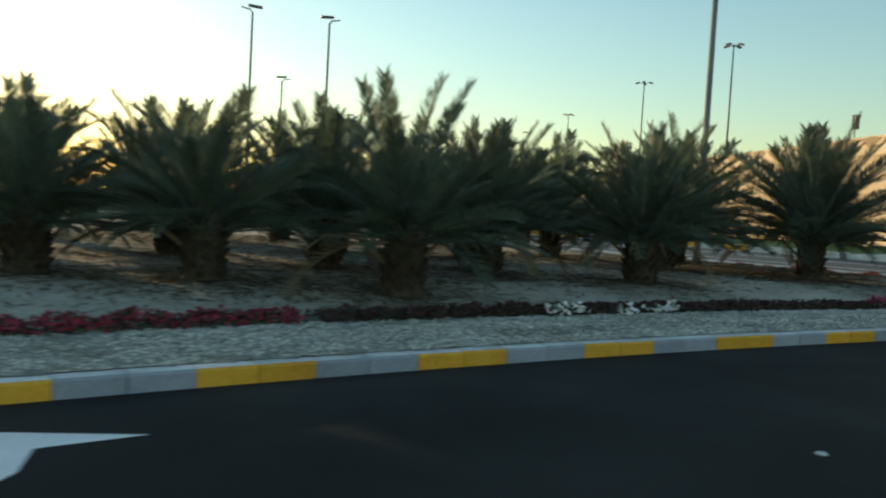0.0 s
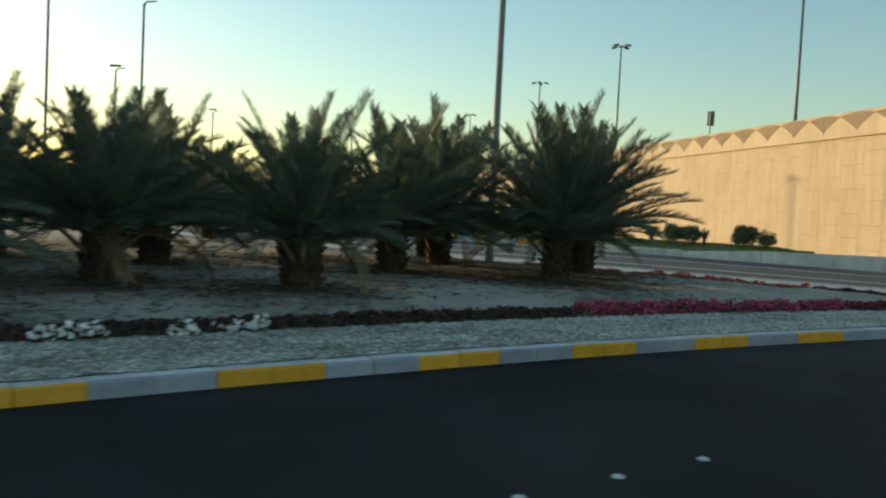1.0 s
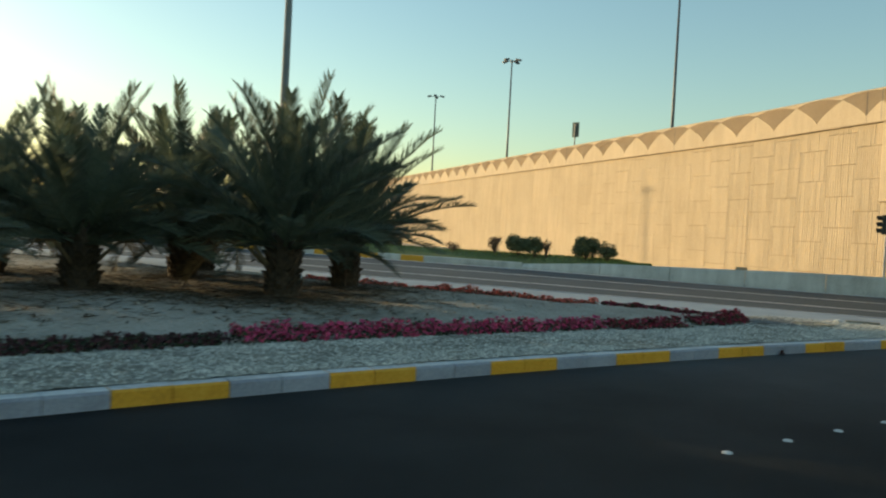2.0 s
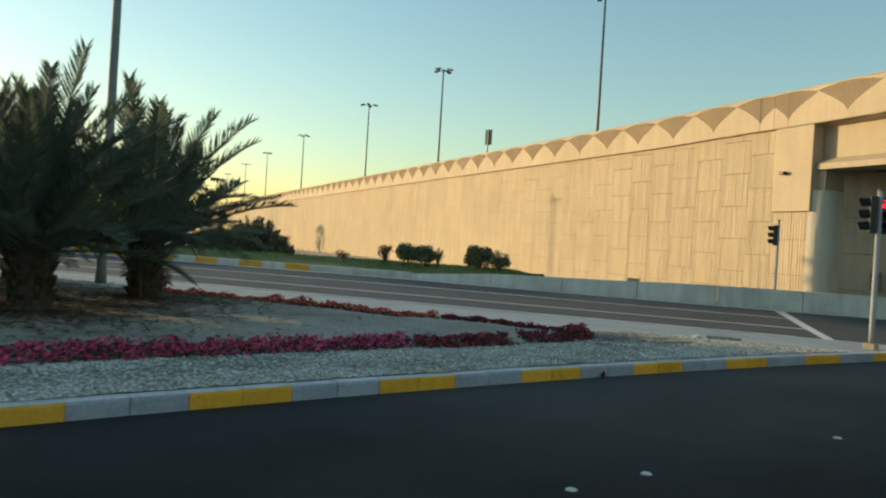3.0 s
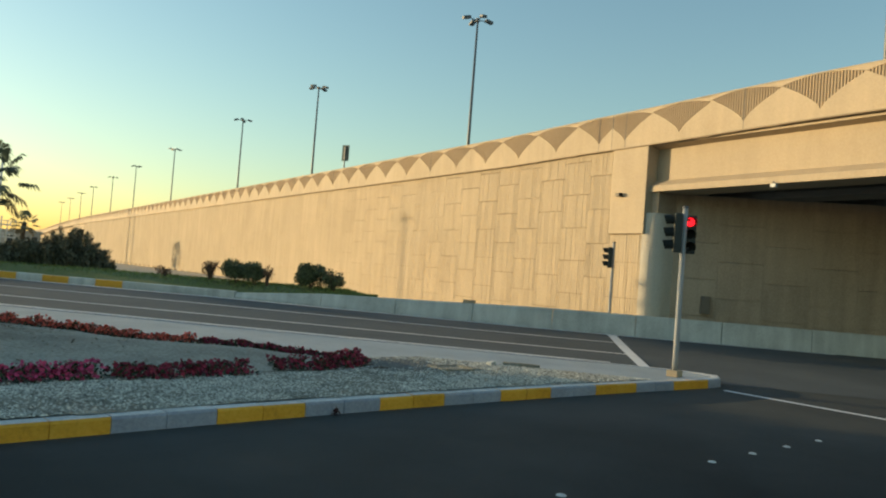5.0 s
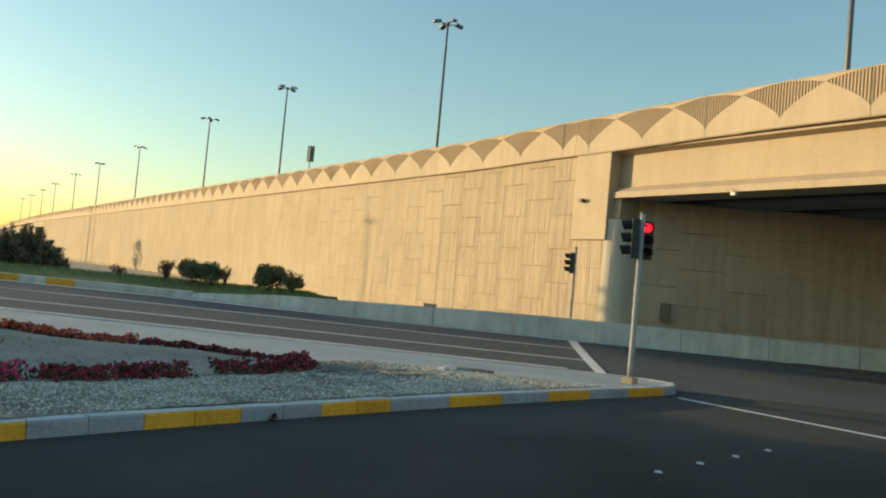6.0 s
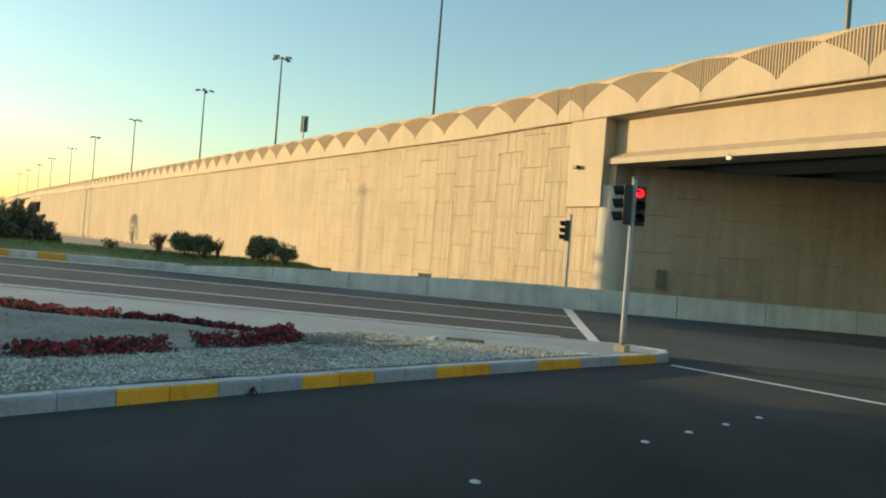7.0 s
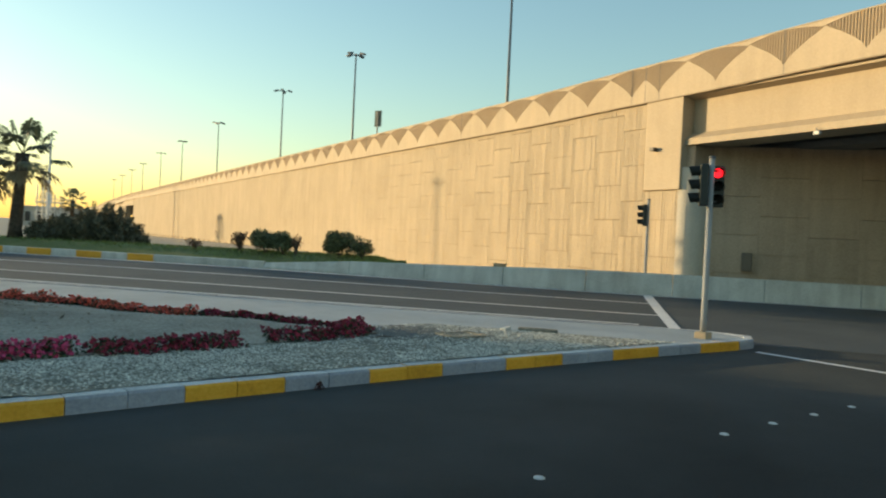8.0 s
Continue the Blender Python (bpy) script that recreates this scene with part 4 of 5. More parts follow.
# ---- flower beds ----
def flower_band(name, path, width, height, petals, label, seed, density=230, bloom=1.0):
    """Leaves and five-petalled flowers along a path, as one mesh each."""
    rng = random.Random(seed)
    lv, lf, fv, ff = [], [], [], []
    for a, b in zip(path, path[1:]):
        t = (b - a).normalized()
        side = Vector((-t.y, t.x, 0))
        for _ in range(int((b - a).length * density)):
            o = rng.uniform(-1, 1)
            p = a.lerp(b, rng.random()) + side * o * width / 2
            clump = 0.55 + 0.6 * (noise.noise((p.x * 3.1, p.y * 3.1, seed)) + .4)
            top = height * max(.25, clump) * (1 - .55 * o * o)
            z0 = max(soil_z(p.x, p.y), ISLE_TOP) - 0.01
            for _ in range(3):
                c = p + Vector((rng.uniform(-.05, .05), rng.uniform(-.05, .05), z0 + rng.random() * top))
                n = Vector((rng.gauss(0, 1), rng.gauss(0, 1), rng.gauss(0, 1) + .7)).normalized()
                u = n.orthogonal().normalized()
                w = n.cross(u)
                s = rng.uniform(.018, .036)
                k = len(lv)
                lv += [c - u * s, c + w * s * .5, c + u * s, c - w * s * .5]
                lf.append((k, k + 1, k + 2, k + 3))
            for _ in range(2 if rng.random() < .75 else 1):
                c = p + Vector((rng.uniform(-.04, .04), rng.uniform(-.04, .04), z0 + top * rng.uniform(.35, 1.10)))
                n = Vector((rng.gauss(0, .7), rng.gauss(-.5, .7), rng.uniform(.3, 1))).normalized()
                u = n.orthogonal().normalized()
                w = n.cross(u)
                s = rng.uniform(.017, .031) * bloom
                k = len(fv)
                fv.append(c - n * s * .35)
                for q in range(10):
                    r = s * (1.0 if q % 2 == 0 else .78)
                    an = q * math.pi / 5
                    fv.append(c + u * r * math.cos(an) + w * r * math.sin(an))
                for q in range(10):
                    ff.append((k, k + 1 + q, k + 1 + (q + 1) % 10))
    bed = tagged(thing(name), label, "flower bed", kind="stuff")
    piece("leaves", mesh_of("leaves", lv, lf, BED_LEAF), bed)
    piece("flowers", mesh_of("flowers", fv, ff, petals), bed)
    return bed


def along(x0, x1, off, step=0.5):
    n = max(2, int(abs(x1 - x0) / step))
    return [Vector((x0 + (x1 - x0) * i / n, kerb_y(x0 + (x1 - x0) * i / n) + off, 0)) for i in range(n + 1)]


flower_band("flower_bed", along(-32, -25.6, 2.05), .55, .19, FLOWER_DARK, "crimson flowers in a low bed along the kerb", 1)
flower_band("flower_bed", along(-25.4, -15.3, 2.05), .5, .16, FLOWER_WILT, "dark wilting crimson bedding plants along the kerb", 2)
flower_band("flower_bed", along(-15.2, -9.2, 2.08), .55, .21, FLOWER_PINK, "bright pink flowers in a low bed along the kerb", 3)
flower_band("flower_bed", along(-9.1, -7.35, 1.98), .5, .20, FLOWER_DARK, "deep crimson flowers in a low bed", 4)
flower_band("flower_bed", [Vector((-6.85, 2.2, 0)), Vector((-6.4, 2.12, 0)), Vector((-5.7, 2.1, 0)), Vector((-5.2, 2.45, 0)), Vector((-5.05, 2.75, 0))], .46, .19, FLOWER_DARK, "crimson flowers round the bed's pointed end", 5)
flower_band("flower_bed", [Vector((-5.2, 2.85, 0)), sp(-2.95, 5.8), sp(-3.0, 6.6), sp(-3.0, 7.4)], .30, .13, FLOWER_DARK, "crimson flowers along the back of the bed", 6)
flower_band("flower_bed", [sp(-3.05 + .05 * (l - 7.5), l) for l in np.arange(7.5, 15.0, .8)], .42, .165, FLOWER_RED, "orange-red flowers along the back of the bed", 7)
for i, (x, w) in enumerate(((-22.16, .30), (-21.82, .34), (-20.92, .28), (-20.42, .30), (-20.12, .28))):
    flower_band("white_flowers", [Vector((x - w / 2, kerb_y(x) + 1.88, 0)), Vector((x + w / 2, kerb_y(x) + 1.88, 0))], .26, .17, FLOWER_WHITE, "clump of large white flowers at the bed's edge", 30 + i, 55, 1.6)


# ---- signals ----
def signal_head(parent, name, at, rz, lit):
    """A three-lamp head facing local -y before the turn."""
    bm = bmesh.new()
    box(bm, (0, 0.075, 0), (0.25, 0.15, 0.76), None, 0.02)
    m = pose(*at, 0, 0, rz) @ Matrix.Scale(0.89, 4)
    head = part(name, bm, BLACK, parent)
    head.matrix_basis = m
    for i, z in enumerate((0.245, 0.0, -0.245)):
        bm = bmesh.new()
        bmesh.ops.create_cone(bm, cap_ends=True, segments=20, radius1=.088, radius2=.078, depth=.03, matrix=pose(0, -.01, z, 90))
        part("lens", bm, RED_LAMP if (lit and i == 0) else LENS_OFF, head, "lit red lamp" if (lit and i == 0) else "")
        bm = bmesh.new()
        vs = []
        for k in range(13):
            a = radians(-35 + 250 * k / 12)
            for y, dz in ((0.0, 0), (-.20, -.016)):
                cut = 1.0 if y == 0 else max(.62, .8 + .2 * math.sin(a))
                vs.append(bm.verts.new((.108 * math.cos(a), y * cut, z + .108 * math.sin(a) + dz)))
        for k in range(12):
            bm.faces.new((vs[2 * k], vs[2 * k + 2], vs[2 * k + 3], vs[2 * k + 1]))
        bmesh.ops.solidify(bm, geom=bm.faces[:], thickness=0.006)
        part("visor", bm, BLACK, head)
    return head


def traffic_light(at, height, heads, label):
    tl = tagged(thing("traffic_light", at), label, "traffic light")
    bm = bmesh.new()
    tube(bm, [(0, 0, 0.08), (0, 0, .35), (0, 0, height)], [.050, .049, .046], 16)
    part("pole", bm, POLE_WHITE, tl, "pale painted steel pole", True)
    bm = bmesh.new()
    box(bm, (0, 0, .055), (.21, .21, .12), None, .015)
    part("base_plinth", bm, BUFF, tl, "buff concrete plinth")
    bm = bmesh.new()
    tube(bm, [(0, 0, height - .005), (0, 0, height + .03)], [.062, .05], 16)
    part("pole_cap", bm, STEEL_DARK, tl)
    for (hx, hy, hz, rz, lit) in heads:
        signal_head(tl, "signal_head", (hx, hy, hz), rz, lit)
        for dz in (.25, -.25):
            bm = bmesh.new()
            tube(bm, [(0, 0, hz + dz), (hx, hy, hz + dz)], [.02, .02], 8)
            part("bracket", bm, STEEL_DARK, tl)
    return tl


traffic_light((-0.23, -0.27, ISLE_TOP - .015), 2.94, [(0.16, -0.03, 2.49, -55, True), (-0.17, 0.11, 2.49, -148, False)],
              "traffic light pole with two black heads, one showing red")
tl2 = wp(18.95, -0.75, 0.15)
traffic_light((tl2.x, tl2.y, 0.15), 2.95, [(-0.16, 0.10, 2.45, -146, False)], "secondary traffic light on a pole against the wall")


# ---- street lamps and masts ----
def high_mast(s, q, z0, top, seed):
    p = wp(s, q, z0)
    hm = tagged(thing("high_mast_lamp", tuple(p), seed * 37.0), "tall steel highway mast with floodlight heads", "street lamp", group="highway masts")
    h = top - z0
    bm = bmesh.new()
    tube(bm, [(0, 0, 0), (0, 0, h * .5), (0, 0, h)], [.24, .18, .11], 12)
    part("mast", bm, STEEL_DARK, hm, "", True)
    bm = bmesh.new()
    tube(bm, [(0, 0, h - .15), (0, 0, h + .25)], [.22, .22], 12)
    part("hub", bm, STEEL_DARK, hm)
    for k in range(4):
        a = k * math.pi / 2 + .5
        d = Vector((math.cos(a), math.sin(a), 0))
        bm = bmesh.new()
        tube(bm, [d * .1 + Vector((0, 0, h)), d * 1.0 + Vector((0, 0, h + .14))], [.06, .05], 6)
        part("arm", bm, STEEL_DARK, hm)
        bm = bmesh.new()
        box(bm, (0, 0, 0), (.95, .6, .32), pose(*(d * 1.45 + Vector((0, 0, h + .12))), 0, 0, math.degrees(a)) @ pose(0, 0, 0, 0, 14, 0), .05)
        part("floodlight", bm, STEEL_DARK, hm)
    return hm


for i, s in enumerate((27.9, 76.6, 125.2, 168.0, 233.0, 293.0, 344.0, 401.0, 446.0, 495.0, 543.0)):
    high_mast(s, 30.0, 6.1 if s < 430 else -0.45, 31.8 - 3.0 * smooth(250, 560, s), i)


def street_lamp(at, height, arm_az, label, r=.09, paint=None):
    sl = tagged(thing("street_lamp", at, arm_az), label, "street lamp")
    bm = bmesh.new()
    tube(bm, [(0, 0, 0), (0, 0, .4), (0, 0, height)], [r * 1.2, r, r * .62], 14)
    part("pole", bm, paint or POLE_GREY, sl, "", True)
    bm = bmesh.new()
    tube(bm, [(0, 0, height - .1), (.12, 0, height + .12), (.6, 0, height + .22)], [r * .6, r * .5, r * .4], 8)
    part("arm", bm, STEEL, sl)
    bm = bmesh.new()
    box(bm, (.85, 0, height + .26), (.75, .28, .13), pose(0, 0, 0, 0, -5, 0), .045)
    part("lamp_head", bm, STEEL_DARK, sl)
    bm = bmesh.new()
    tube(bm, [(0, 0, -.02), (0, 0, .03)], [r * 2.6, r * 2.6], 12)
    part("base_flange", bm, STEEL, sl)
    return sl


street_lamp((-10.3, 12.6, .14), 13.0, 60, "tall pale steel street lamp among the palms", .115)
street_lamp((-21.6, 34.6, .05), 11.0, 170, "street lamp with a single arm beyond the palms")
street_lamp((-17.3, 35.5, .05), 11.2, 0, "street lamp with a single arm beyond the palms")
street_lamp((-17.2, 50.0, -.1), 10.0, 0, "distant street lamp with a single arm")
street_lamp((-7.1, 68.0, -.3), 10.0, 0, "distant street lamp with a single arm")
# Lamp added only for the thin shadow it throws on the wall.
street_lamp((9.3, 150.3, -.45), 13.4, 0, "distant tall street lamp added to cast a streak on the wall", .2)

street_lamp((26.7, 119.4, -.2), 13.6, 0, "tall thick pale lighting pole beyond the bushes", .25, POLE_PALE)

# sign seen from behind above the parapet
sg = tagged(thing("road_sign", tuple(wp(45.5, 1.0, 6.3)), WALL_TURN), "back of a tall narrow road sign on a post", "road sign")
bm = bmesh.new()
tube(bm, [(0, 0, 0), (0, 0, 2.95)], [.045, .045], 10)
part("post", bm, STEEL_DARK, sg)
bm = bmesh.new()
box(bm, (0, -.06, 2.55), (.50, .05, 1.0), pose(0, 0, 0, 0, 0, 32), .01)
part("panel", bm, SIGN_BACK, sg)
for z in (2.25, 2.85):
    bm = bmesh.new()
    box(bm, (0, -.02, z), (.3, .04, .05), pose(0, 0, 0, 0, 0, 20))
    part("rail", bm, STEEL_DARK, sg)


# ---- small fixtures ----
def wall_fixture(name, s, q, z, size, mat, label, category):
    ob = tagged(thing(name, tuple(wp(s, q, z)), WALL_TURN), label, category)
    bm = bmesh.new()
    box(bm, (0, 0, 0), size, None, min(size) * .15)
    part("housing", bm, mat, ob)
    return ob


cctv = wall_fixture("wall_light", 19.45, -0.24, 4.78, (.19, .14, .12), BOX_GREY, "small dark fixture on the smooth pilaster", "wall light")
bm = bmesh.new()
box(bm, (-.115, -.015, .0), (.05, .12, .10), None, .01)
part("lens", bm, LENS_OFF, cctv)
spot = wall_fixture("girder_light", 13.62, .0, 4.785, (.17, .11, .10), CAM_GREY, "small pale lamp under the girder's edge", "light")
bm = bmesh.new()
tube(bm, [(0, 0, .04), (0, .05, .12)], [.02, .02], 8)
part("bracket", bm, STEEL, spot)

pb = sp(BAR_P + .20, 5.35)
post = tagged(thing("junction_box", (pb.x, pb.y, barrier_top(5.35)), math.degrees(math.atan2(U.y, U.x))), "small brown weathered box on the barrier", "box")
bm = bmesh.new()
box(bm, (0, 0, .04), (.40, .2, .10), None, .012)
part("body", bm, BUFF, post)
bm = bmesh.new()
box(bm, (0, 0, .095), (.46, .22, .022), None, .005)
part("lid", bm, BUFF, post)

a0 = wp(17.98, 0.98, 0) - U * 1.10 - M * .16
eb = tagged(thing("electrical_box", (a0.x, a0.y, 1.0), math.degrees(math.atan2(-U.y, -U.x))), "brown steel electrical box on the shaded wall", "electrical box")
bm = bmesh.new()
box(bm, (0, 0, .28), (.30, .16, .58), None, .012)
part("body", bm, BOX_GREY, eb)
bm = bmesh.new()
box(bm, (0, -.09, .28), (.24, .02, .50), None, .006)
part("door", bm, BOX_GREY, eb)


def manhole(at, rz, size, label):
    mh = tagged(thing("manhole_cover", at, rz), label, "manhole cover")
    bm = bmesh.new()
    for dx, dy, sx2, sy2 in ((0, size[1] / 2, size[0], .06), (0, -size[1] / 2, size[0], .06), (size[0] / 2, 0, .06, size[1]), (-size[0] / 2, 0, .06, size[1])):
        box(bm, (dx, dy, .01), (sx2 + .06, sy2 + .0, .05))
    part("frame", bm, GRAVEL_BED, mh)
    bm = bmesh.new()
    box(bm, (0, 0, .008), (size[0] - .08, size[1] - .08, .03), None, .006)
    part("lid", bm, GRAVEL_BED, mh)
    return mh


manhole((-3.98, 1.53, ISLE_TOP - .008), -8, (.56, .46), "square concrete manhole cover set in gravel")
manhole((-2.35, 1.45, ISLE_TOP + .005), -58, (.5, .16), "narrow dark drain cover at the gravel's edge")


# ---- road studs ----
def stud_mesh():
    bm = bmesh.new()
    bmesh.ops.create_uvsphere(bm, u_segments=14, v_segments=8, radius=.041)
    bmesh.ops.delete(bm, geom=[v for v in bm.verts if v.co.z < -.001], context="VERTS")
    bmesh.ops.scale(bm, vec=(1, 1, .36), verts=bm.verts)
    me = bpy.data.meshes.new("road_stud")
    bm.to_mesh(me)
    bm.free()
    me.materials.append(STUD)
    me.polygons.foreach_set("use_smooth", [True] * len(me.polygons))
    return me


STUD_ME = stud_mesh()
for g in range(5):
    for dx in (0.0, 0.80, 1.58, 2.40, 4.72):
        x = -3.34 - 7.45 * g - .06 * g * (g - 1) - dx
        ob = tagged(new("road_stud", STUD_ME), "white domed ceramic road stud on asphalt", "road stud", group="lane studs")
        ob.matrix_world = pose(x, kerb_y(x) - 3.22 + .045 * g, 0.0)


# ---- far left: palms, bushes, mast, buildings ----
def fan_palm(at, height, label, seed, leaf=1.15):
    rng = random.Random(seed)
    fp = tagged(thing("fan_palm", at), label, "palm tree")
    bm = bmesh.new()
    tube(bm, [(0, 0, -.2), (0, 0, .5), (.1, 0, height * .5), (.15, 0, height - 1.0)], [.34, .26, .22, .27], 12)
    part("trunk", bm, TRUNK, fp, "", True)
    o = Vector((.15, 0, height - 1.0))
    for i in range(22):
        vs, fs = [], []
        a = i * 2.4 + rng.uniform(-.3, .3)
        el = radians(82 - 128 * (i / 21) ** .9)
        d = Vector((math.cos(a) * math.cos(el), math.sin(a) * math.cos(el), math.sin(el)))
        stalk = leaf * rng.uniform(.85, 1.15)
        side = d.cross(Vector((0, 0, 1))).normalized()
        nrm = side.cross(d).normalized()
        hub = o + d * stalk + Vector((0, 0, -.10 * stalk))
        elbow = o + d * stalk * .5
        for p, q in ((o, elbow), (elbow, hub)):
            k = len(vs)
            vs += [p + side * .025, p - side * .025, q - side * .02, q + side * .02]
            fs.append((k, k + 1, k + 2, k + 3))
        # a pleated blade whose fingers split and hang at the tips
        for j in range(22):
            b = radians(-120 + 240 * j / 21)
            e = d * math.cos(b) + side * math.sin(b)
            w = side * math.cos(b) - d * math.sin(b)
            ln = leaf * (.52 + .16 * math.cos(b)) * rng.uniform(.85, 1.1)
            fold = nrm * (.03 if j % 2 else -.03)
            mid = hub + e * ln * .62 + Vector((0, 0, -.05)) + fold
            tip = hub + e * ln * .92 + Vector((0, 0, -.38 * ln)) + w * rng.uniform(-.05, .05)
            k = len(vs)
            vs += [hub, mid + w * .055, tip, mid - w * .055]
            fs.append((k, k + 1, k + 2, k + 3))
        piece("leaf", mesh_of("leaf", vs, fs, FROND if i < 17 else FROND_DRY), fp)
    return fp


fan_palm((-2.4, 29.2, .62), 4.6, "fan palm with a ragged crown beyond the side road", 1)
fan_palm((-3.6, 31.2, .5), 4.1, "fan palm standing close behind another", 2)
fan_palm((19.6, 88.4, -.3), 5.15, "distant fan palm beside the road", 3)
fan_palm((-8.5, 37.0, .2), 4.6, "fan palm beyond the side road", 4)


def big_bush(at, size, seed, label):
    rng = random.Random(seed)
    bb = tagged(thing("bush", at), label, "bush")
    bm = bmesh.new()
    for _ in range(9):
        a = rng.uniform(0, 6.28)
        top = Vector((math.cos(a) * size[0] * .3, math.sin(a) * size[1] * .3, size[2] * .7))
        tube(bm, [(top.x * .2, top.y * .2, -.2), top * .5, top], [.06, .04, .015], 6)
    part("stem", bm, TWIG, bb)
    vs, fs = [], []
    sprays = []
    for _ in range(110):
        a, r = rng.uniform(0, 6.28), rng.random() ** .5
        x, y = math.cos(a) * r, math.sin(a) * r
        h = (1 - .5 * r * r) * rng.uniform(.7, 1.06)
        sprays.append(Vector((x * size[0] / 2, y * size[1] / 2, h * size[2])))
    for _ in range(19000):
        top = rng.choice(sprays)
        t = rng.random() ** .55
        c = Vector((top.x * (.45 + .6 * t), top.y * (.45 + .6 * t), top.z * t))
        c += Vector((rng.gauss(0, 1), rng.gauss(0, 1), rng.gauss(0, .8))) * .11 * (1.3 - .8 * t)
        n = Vector((rng.gauss(0, 1), rng.gauss(0, 1), rng.gauss(0, .5))).normalized()
        u = (Vector((top.x * .3, top.y * .3, 1)).normalized() + n * .8).normalized()
        w = u.cross(n).normalized()
        g = rng.uniform(.04, .10)
        k = len(vs)
        vs += [c - u * g, c + w * g * .3, c + u * g, c - w * g * .3]
        fs.append((k, k + 1, k + 2, k + 3))
    lists = (vs, fs)
    piece("crown", mesh_of("crown", lists[0], lists[1], LEAF_DUSTY), bb)
    return bb


big_bush((0.55, 27.6, .45), (3.2, 2.6, 1.95), 1, "large dusty rounded bush beyond the side road")
big_bush((-0.9, 28.6, .45), (2.5, 2.2, 1.3), 2, "dark spreading bush beside a larger one")
big_bush((1.25, 27.0, .35), (1.9, 1.6, 1.15), 3, "low dark bush near the wall")
big_bush((-4.2, 32.0, .35), (3.0, 2.4, 1.3), 4, "low dark bush beyond the side road")
big_bush((-8.5, 35.0, .2), (4.0, 3.0, 1.6), 5, "spreading dark bush beyond the side road")


# ---- distance beyond the verge ----
def far_building(at, rz, size, storeys, bays, label):
    fb = tagged(thing("building", at, rz), label, "building")
    w, d, h = size
    bm = bmesh.new()
    box(bm, (0, 0, h / 2), (w, d, h))
    part("wall", bm, HAZY_WALL, fb)
    bm = bmesh.new()
    box(bm, (0, 0, h + .25), (w + .6, d + .6, .5))
    part("roof", bm, HAZY_WALL, fb)
    for i in range(bays):
        for j in range(storeys):
            bm = bmesh.new()
            box(bm, (-w / 2 + w * (i + .5) / bays, -d / 2 - .02, h * (j + .55) / storeys), (w / bays * .45, .12, h / storeys * .5))
            part("window", bm, DARK_GLASS, fb)
    return fb


far_building((55.5, 205.0, -.45), -17, (16.0, 12.0, 4.6), 1, 6, "low pale distant building beyond the bushes")


def lattice_mast(at, height, width, label):
    lm = tagged(thing("lattice_mast", at, 20), label, "mast")
    for a in range(4):
        x, y = width / 2 * (1, 1, -1, -1)[a], width / 2 * (1, -1, -1, 1)[a]
        bm = bmesh.new()
        tube(bm, [(x, y, 0), (x * .35, y * .35, height)], [.10, .06], 6)
        part("leg", bm, STEEL_DARK, lm)
    for k in range(8):
        z0, z1 = height * k / 8, height * (k + 1) / 8
        w0, w1 = width / 2 * (1 - .65 * k / 8), width / 2 * (1 - .65 * (k + 1) / 8)
        for c, e in (((-1, -1), (1, -1)), ((1, -1), (1, 1)), ((1, 1), (-1, 1)), ((-1, 1), (-1, -1))):
            bm = bmesh.new()
            tube(bm, [(c[0] * w0, c[1] * w0, z0), (e[0] * w1, e[1] * w1, z1)], [.05, .05], 5)
            part("brace", bm, STEEL_DARK, lm)
            bm = bmesh.new()
            tube(bm, [(c[0] * w1, c[1] * w1, z1), (e[0] * w1, e[1] * w1, z1)], [.05, .05], 5)
            part("strut", bm, STEEL_DARK, lm)
    return lm


def gantry(at, rz, label):
    """Pale posts of uneven height round a railed platform."""
    ga = tagged(thing("gantry", at, rz), label, "gantry")
    for x, y, h, r in ((-2.3, 0, 9.5, .16), (-1.2, .8, 12.4, .18), (-.6, -.6, 11.6, .14), (.4, .5, 8.2, .22), (1.1, -.4, 7.4, .16), (2.3, .3, 6.6, .14)):
        bm = bmesh.new()
        tube(bm, [(x, y, 0), (x, y, h)], [r, r * .8], 8)
        part("post", bm, POLE_PALE, ga)
    for z in (3.0, 5.6):
        bm = bmesh.new()
        box(bm, (.6, 0, z), (6.6, 1.8, .22))
        part("platform", bm, POLE_PALE, ga)
        for y in (-.85, .85):
            bm = bmesh.new()
            tube(bm, [(-2.7, y, z + .9), (3.9, y, z + .9)], [.05, .05], 6)
            part("rail", bm, POLE_PALE, ga)
            for k in range(7):
                bm = bmesh.new()
                tube(bm, [(-2.7 + 1.1 * k, y, z), (-2.7 + 1.1 * k, y, z + .9)], [.04, .04], 6)
                part("baluster", bm, POLE_PALE, ga)
    return ga


gantry((44.0, 175.0, -.45), -15, "distant pale steel gantry with posts and platforms")
lattice_mast((53.0, 207.0, -.45), 15.6, 2.4, "distant steel lattice mast behind a palm")


# ---- bits on the ground ----
def rubble_place(rng):
    t = rng.random()
    x, y = -11.9 + 2.3 * t + rng.gauss(0, .16), 14.8 - 3.5 * t + rng.gauss(0, .16)
    return x, y, max(ISLE_TOP, soil_z(x, y)) + .01


tagged(new("rubble", stone_cloud("rubble", CONCRETE, 420, rubble_place, 0.06, random.Random(22))), "broken pale stones along the paving's edge", "rubble", kind="stuff")



def clod_place(rng):
    a, r = rng.uniform(0, 6.28), abs(rng.gauss(0, .45))
    x, y = -4.75 + 1.3 * r * math.cos(a), 2.05 + r * math.sin(a)
    return x, y, ISLE_TOP + .012


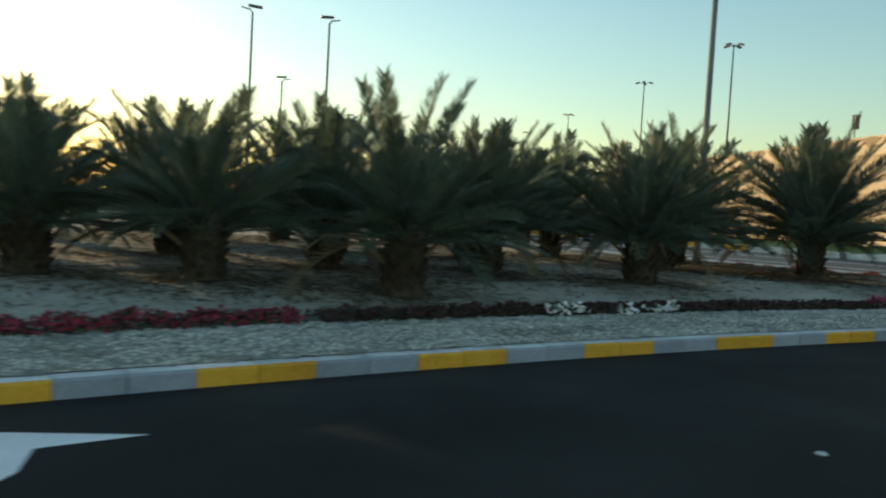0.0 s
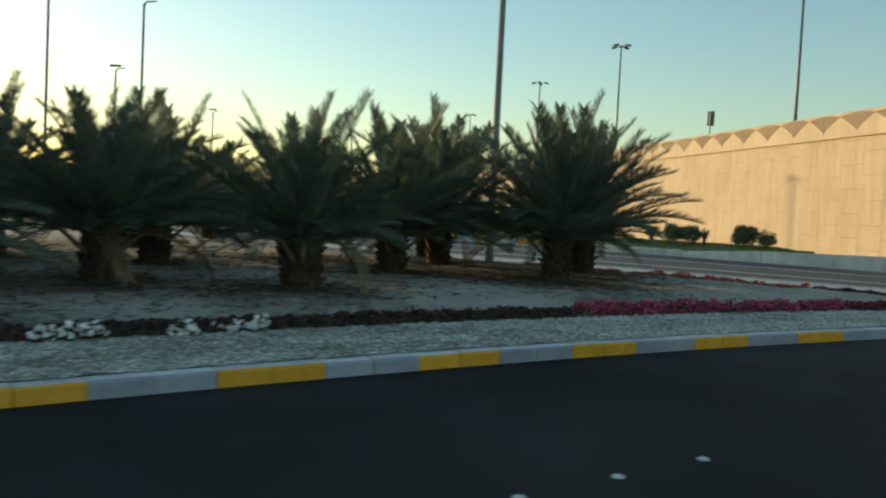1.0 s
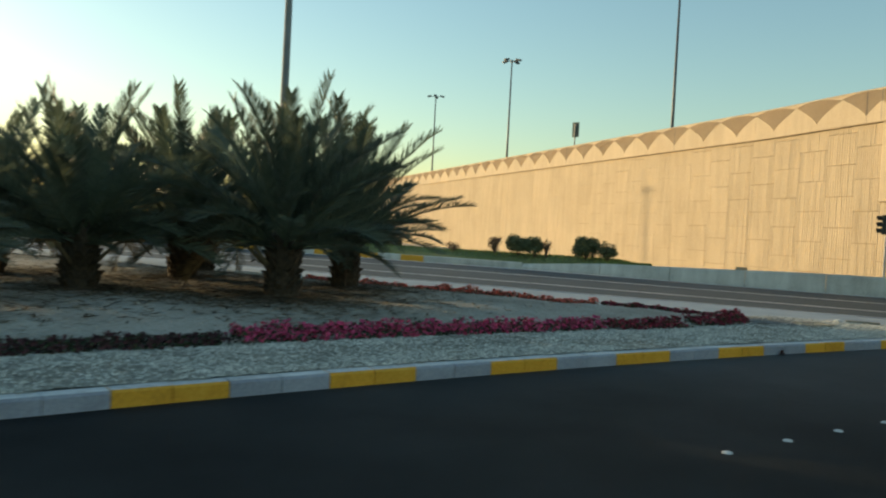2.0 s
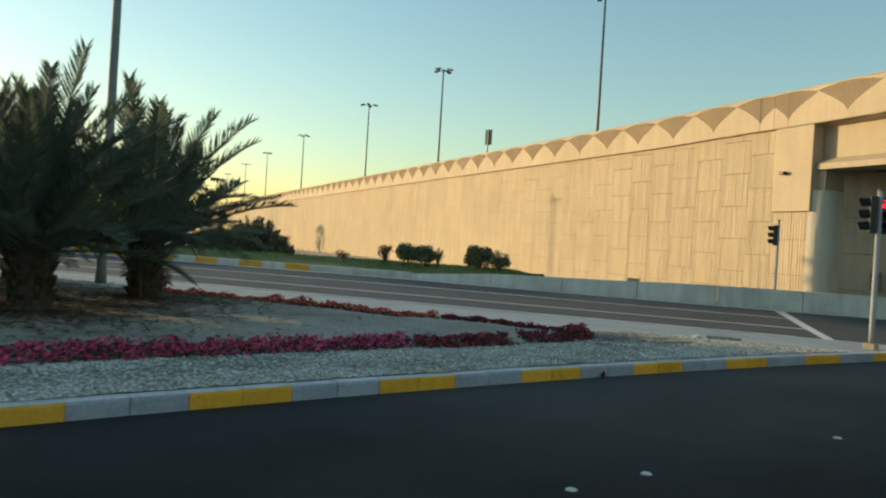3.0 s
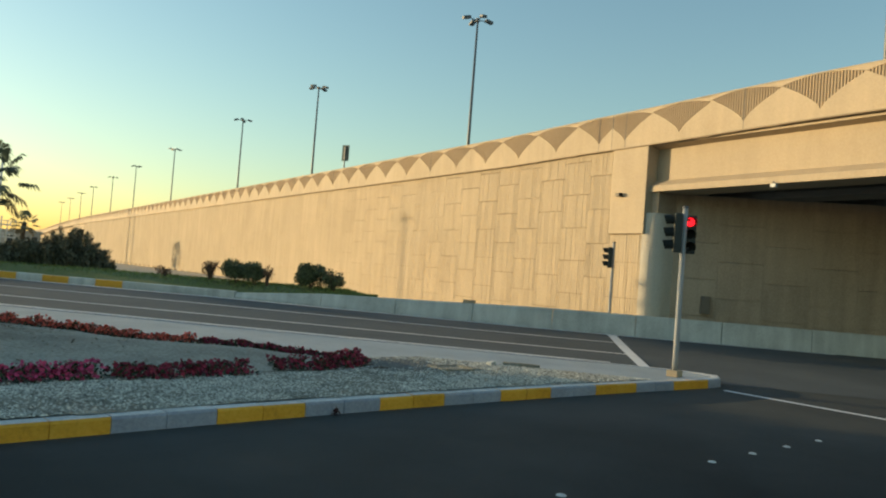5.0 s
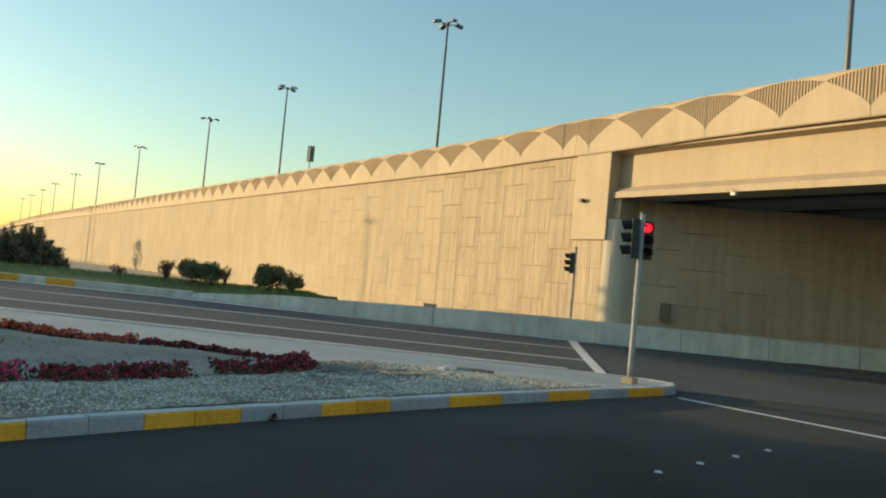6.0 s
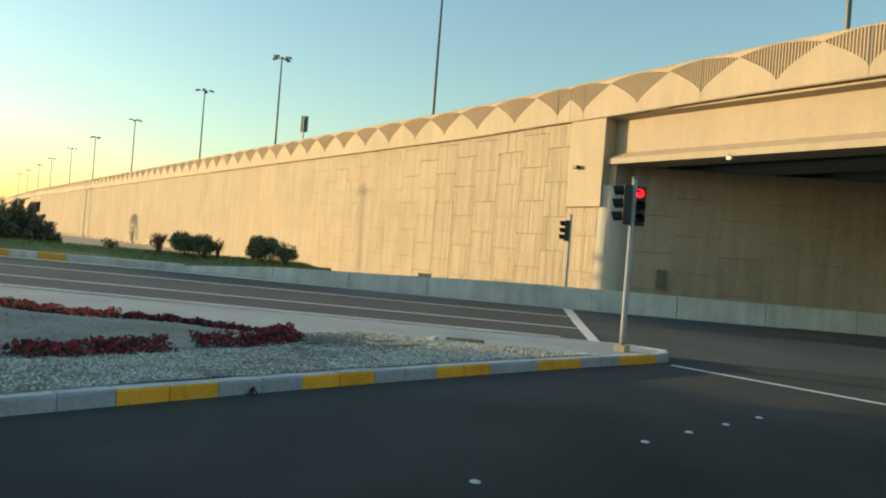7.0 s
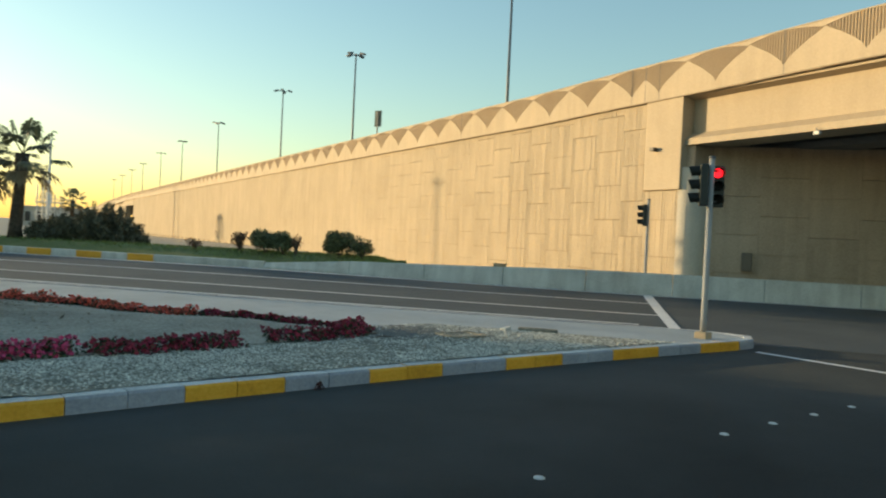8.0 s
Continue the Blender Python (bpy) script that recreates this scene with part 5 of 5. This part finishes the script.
tagged(new("soil_clods", stone_cloud("soil_clods", MORTAR, 1500, clod_place, 0.022, random.Random(21))), "dark crumbled soil spilt beside the flower bed", "soil", kind="stuff")


def twig_thing(at, rz, length, label):
    tw = tagged(thing("twig", at, rz), label, "twig")
    bm = bmesh.new()
    tube(bm, [(0, 0, .01), (length * .5, .03, .022), (length, 0, .012)], [.010, .009, .005], 6)
    part("stick", bm, TWIG, tw)
    bm = bmesh.new()
    tube(bm, [(length * .45, .03, .02), (length * .7, .11, .03)], [.006, .003], 5)
    part("side_shoot", bm, TWIG, tw)
    return tw


twig_thing((-5.46, 2.0, ISLE_TOP + .01), 15, .38, "dry brown stick lying by the flower bed")
twig_thing((-5.40, 1.80, ISLE_TOP + .01), -18, .26, "short dry stick on the gravel")


def dead_plant(at, seed):
    rng = random.Random(seed)
    dp = tagged(thing("dead_flower", at), "withered reddish flower clump against the kerb's foot", "dead flower")
    vs, fs = [], []
    for _ in range(110):
        a, r, z = rng.uniform(0, 6.28), rng.random() ** .6, rng.random()
        c = Vector((math.cos(a) * r * .075 * (1 - z * .75), math.sin(a) * r * .035 * (1 - z * .75), z * .075))
        d = Vector((rng.gauss(0, 1), rng.gauss(0, 1), rng.gauss(0, 1))).normalized()
        u = d.orthogonal().normalized()
        w = d.cross(u)
        s = rng.uniform(.009, .019)
        k = len(vs)
        vs += [c - u * s, c + w * s * .5, c + u * s, c - w * s * .5]
        fs.append((k, k + 1, k + 2, k + 3))
    piece("petals", mesh_of("petals", vs, fs, FLOWER_WILT), dp)
    bm = bmesh.new()
    tube(bm, [(.02, 0, 0), (.01, 0, .05), (0, 0, .10)], [.006, .005, .003], 6)
    part("stem", bm, TWIG, dp)
    return dp


dead_plant((-7.62, kerb_y(-7.62) - .05, 0.0), 3)
chunk = tagged(thing("concrete_lump", (-2.80, 1.74, ISLE_TOP), 25), "broken lump of pale concrete at the gravel's edge", "rubble")
bm = bmesh.new()
box(bm, (0, 0, .02), (.26, .11, .07), None, .02)
for v in bm.verts:
    v.co += Vector(noise.noise_vector(v.co * 9.0)) * .018
part("lump", bm, CONCRETE, chunk)
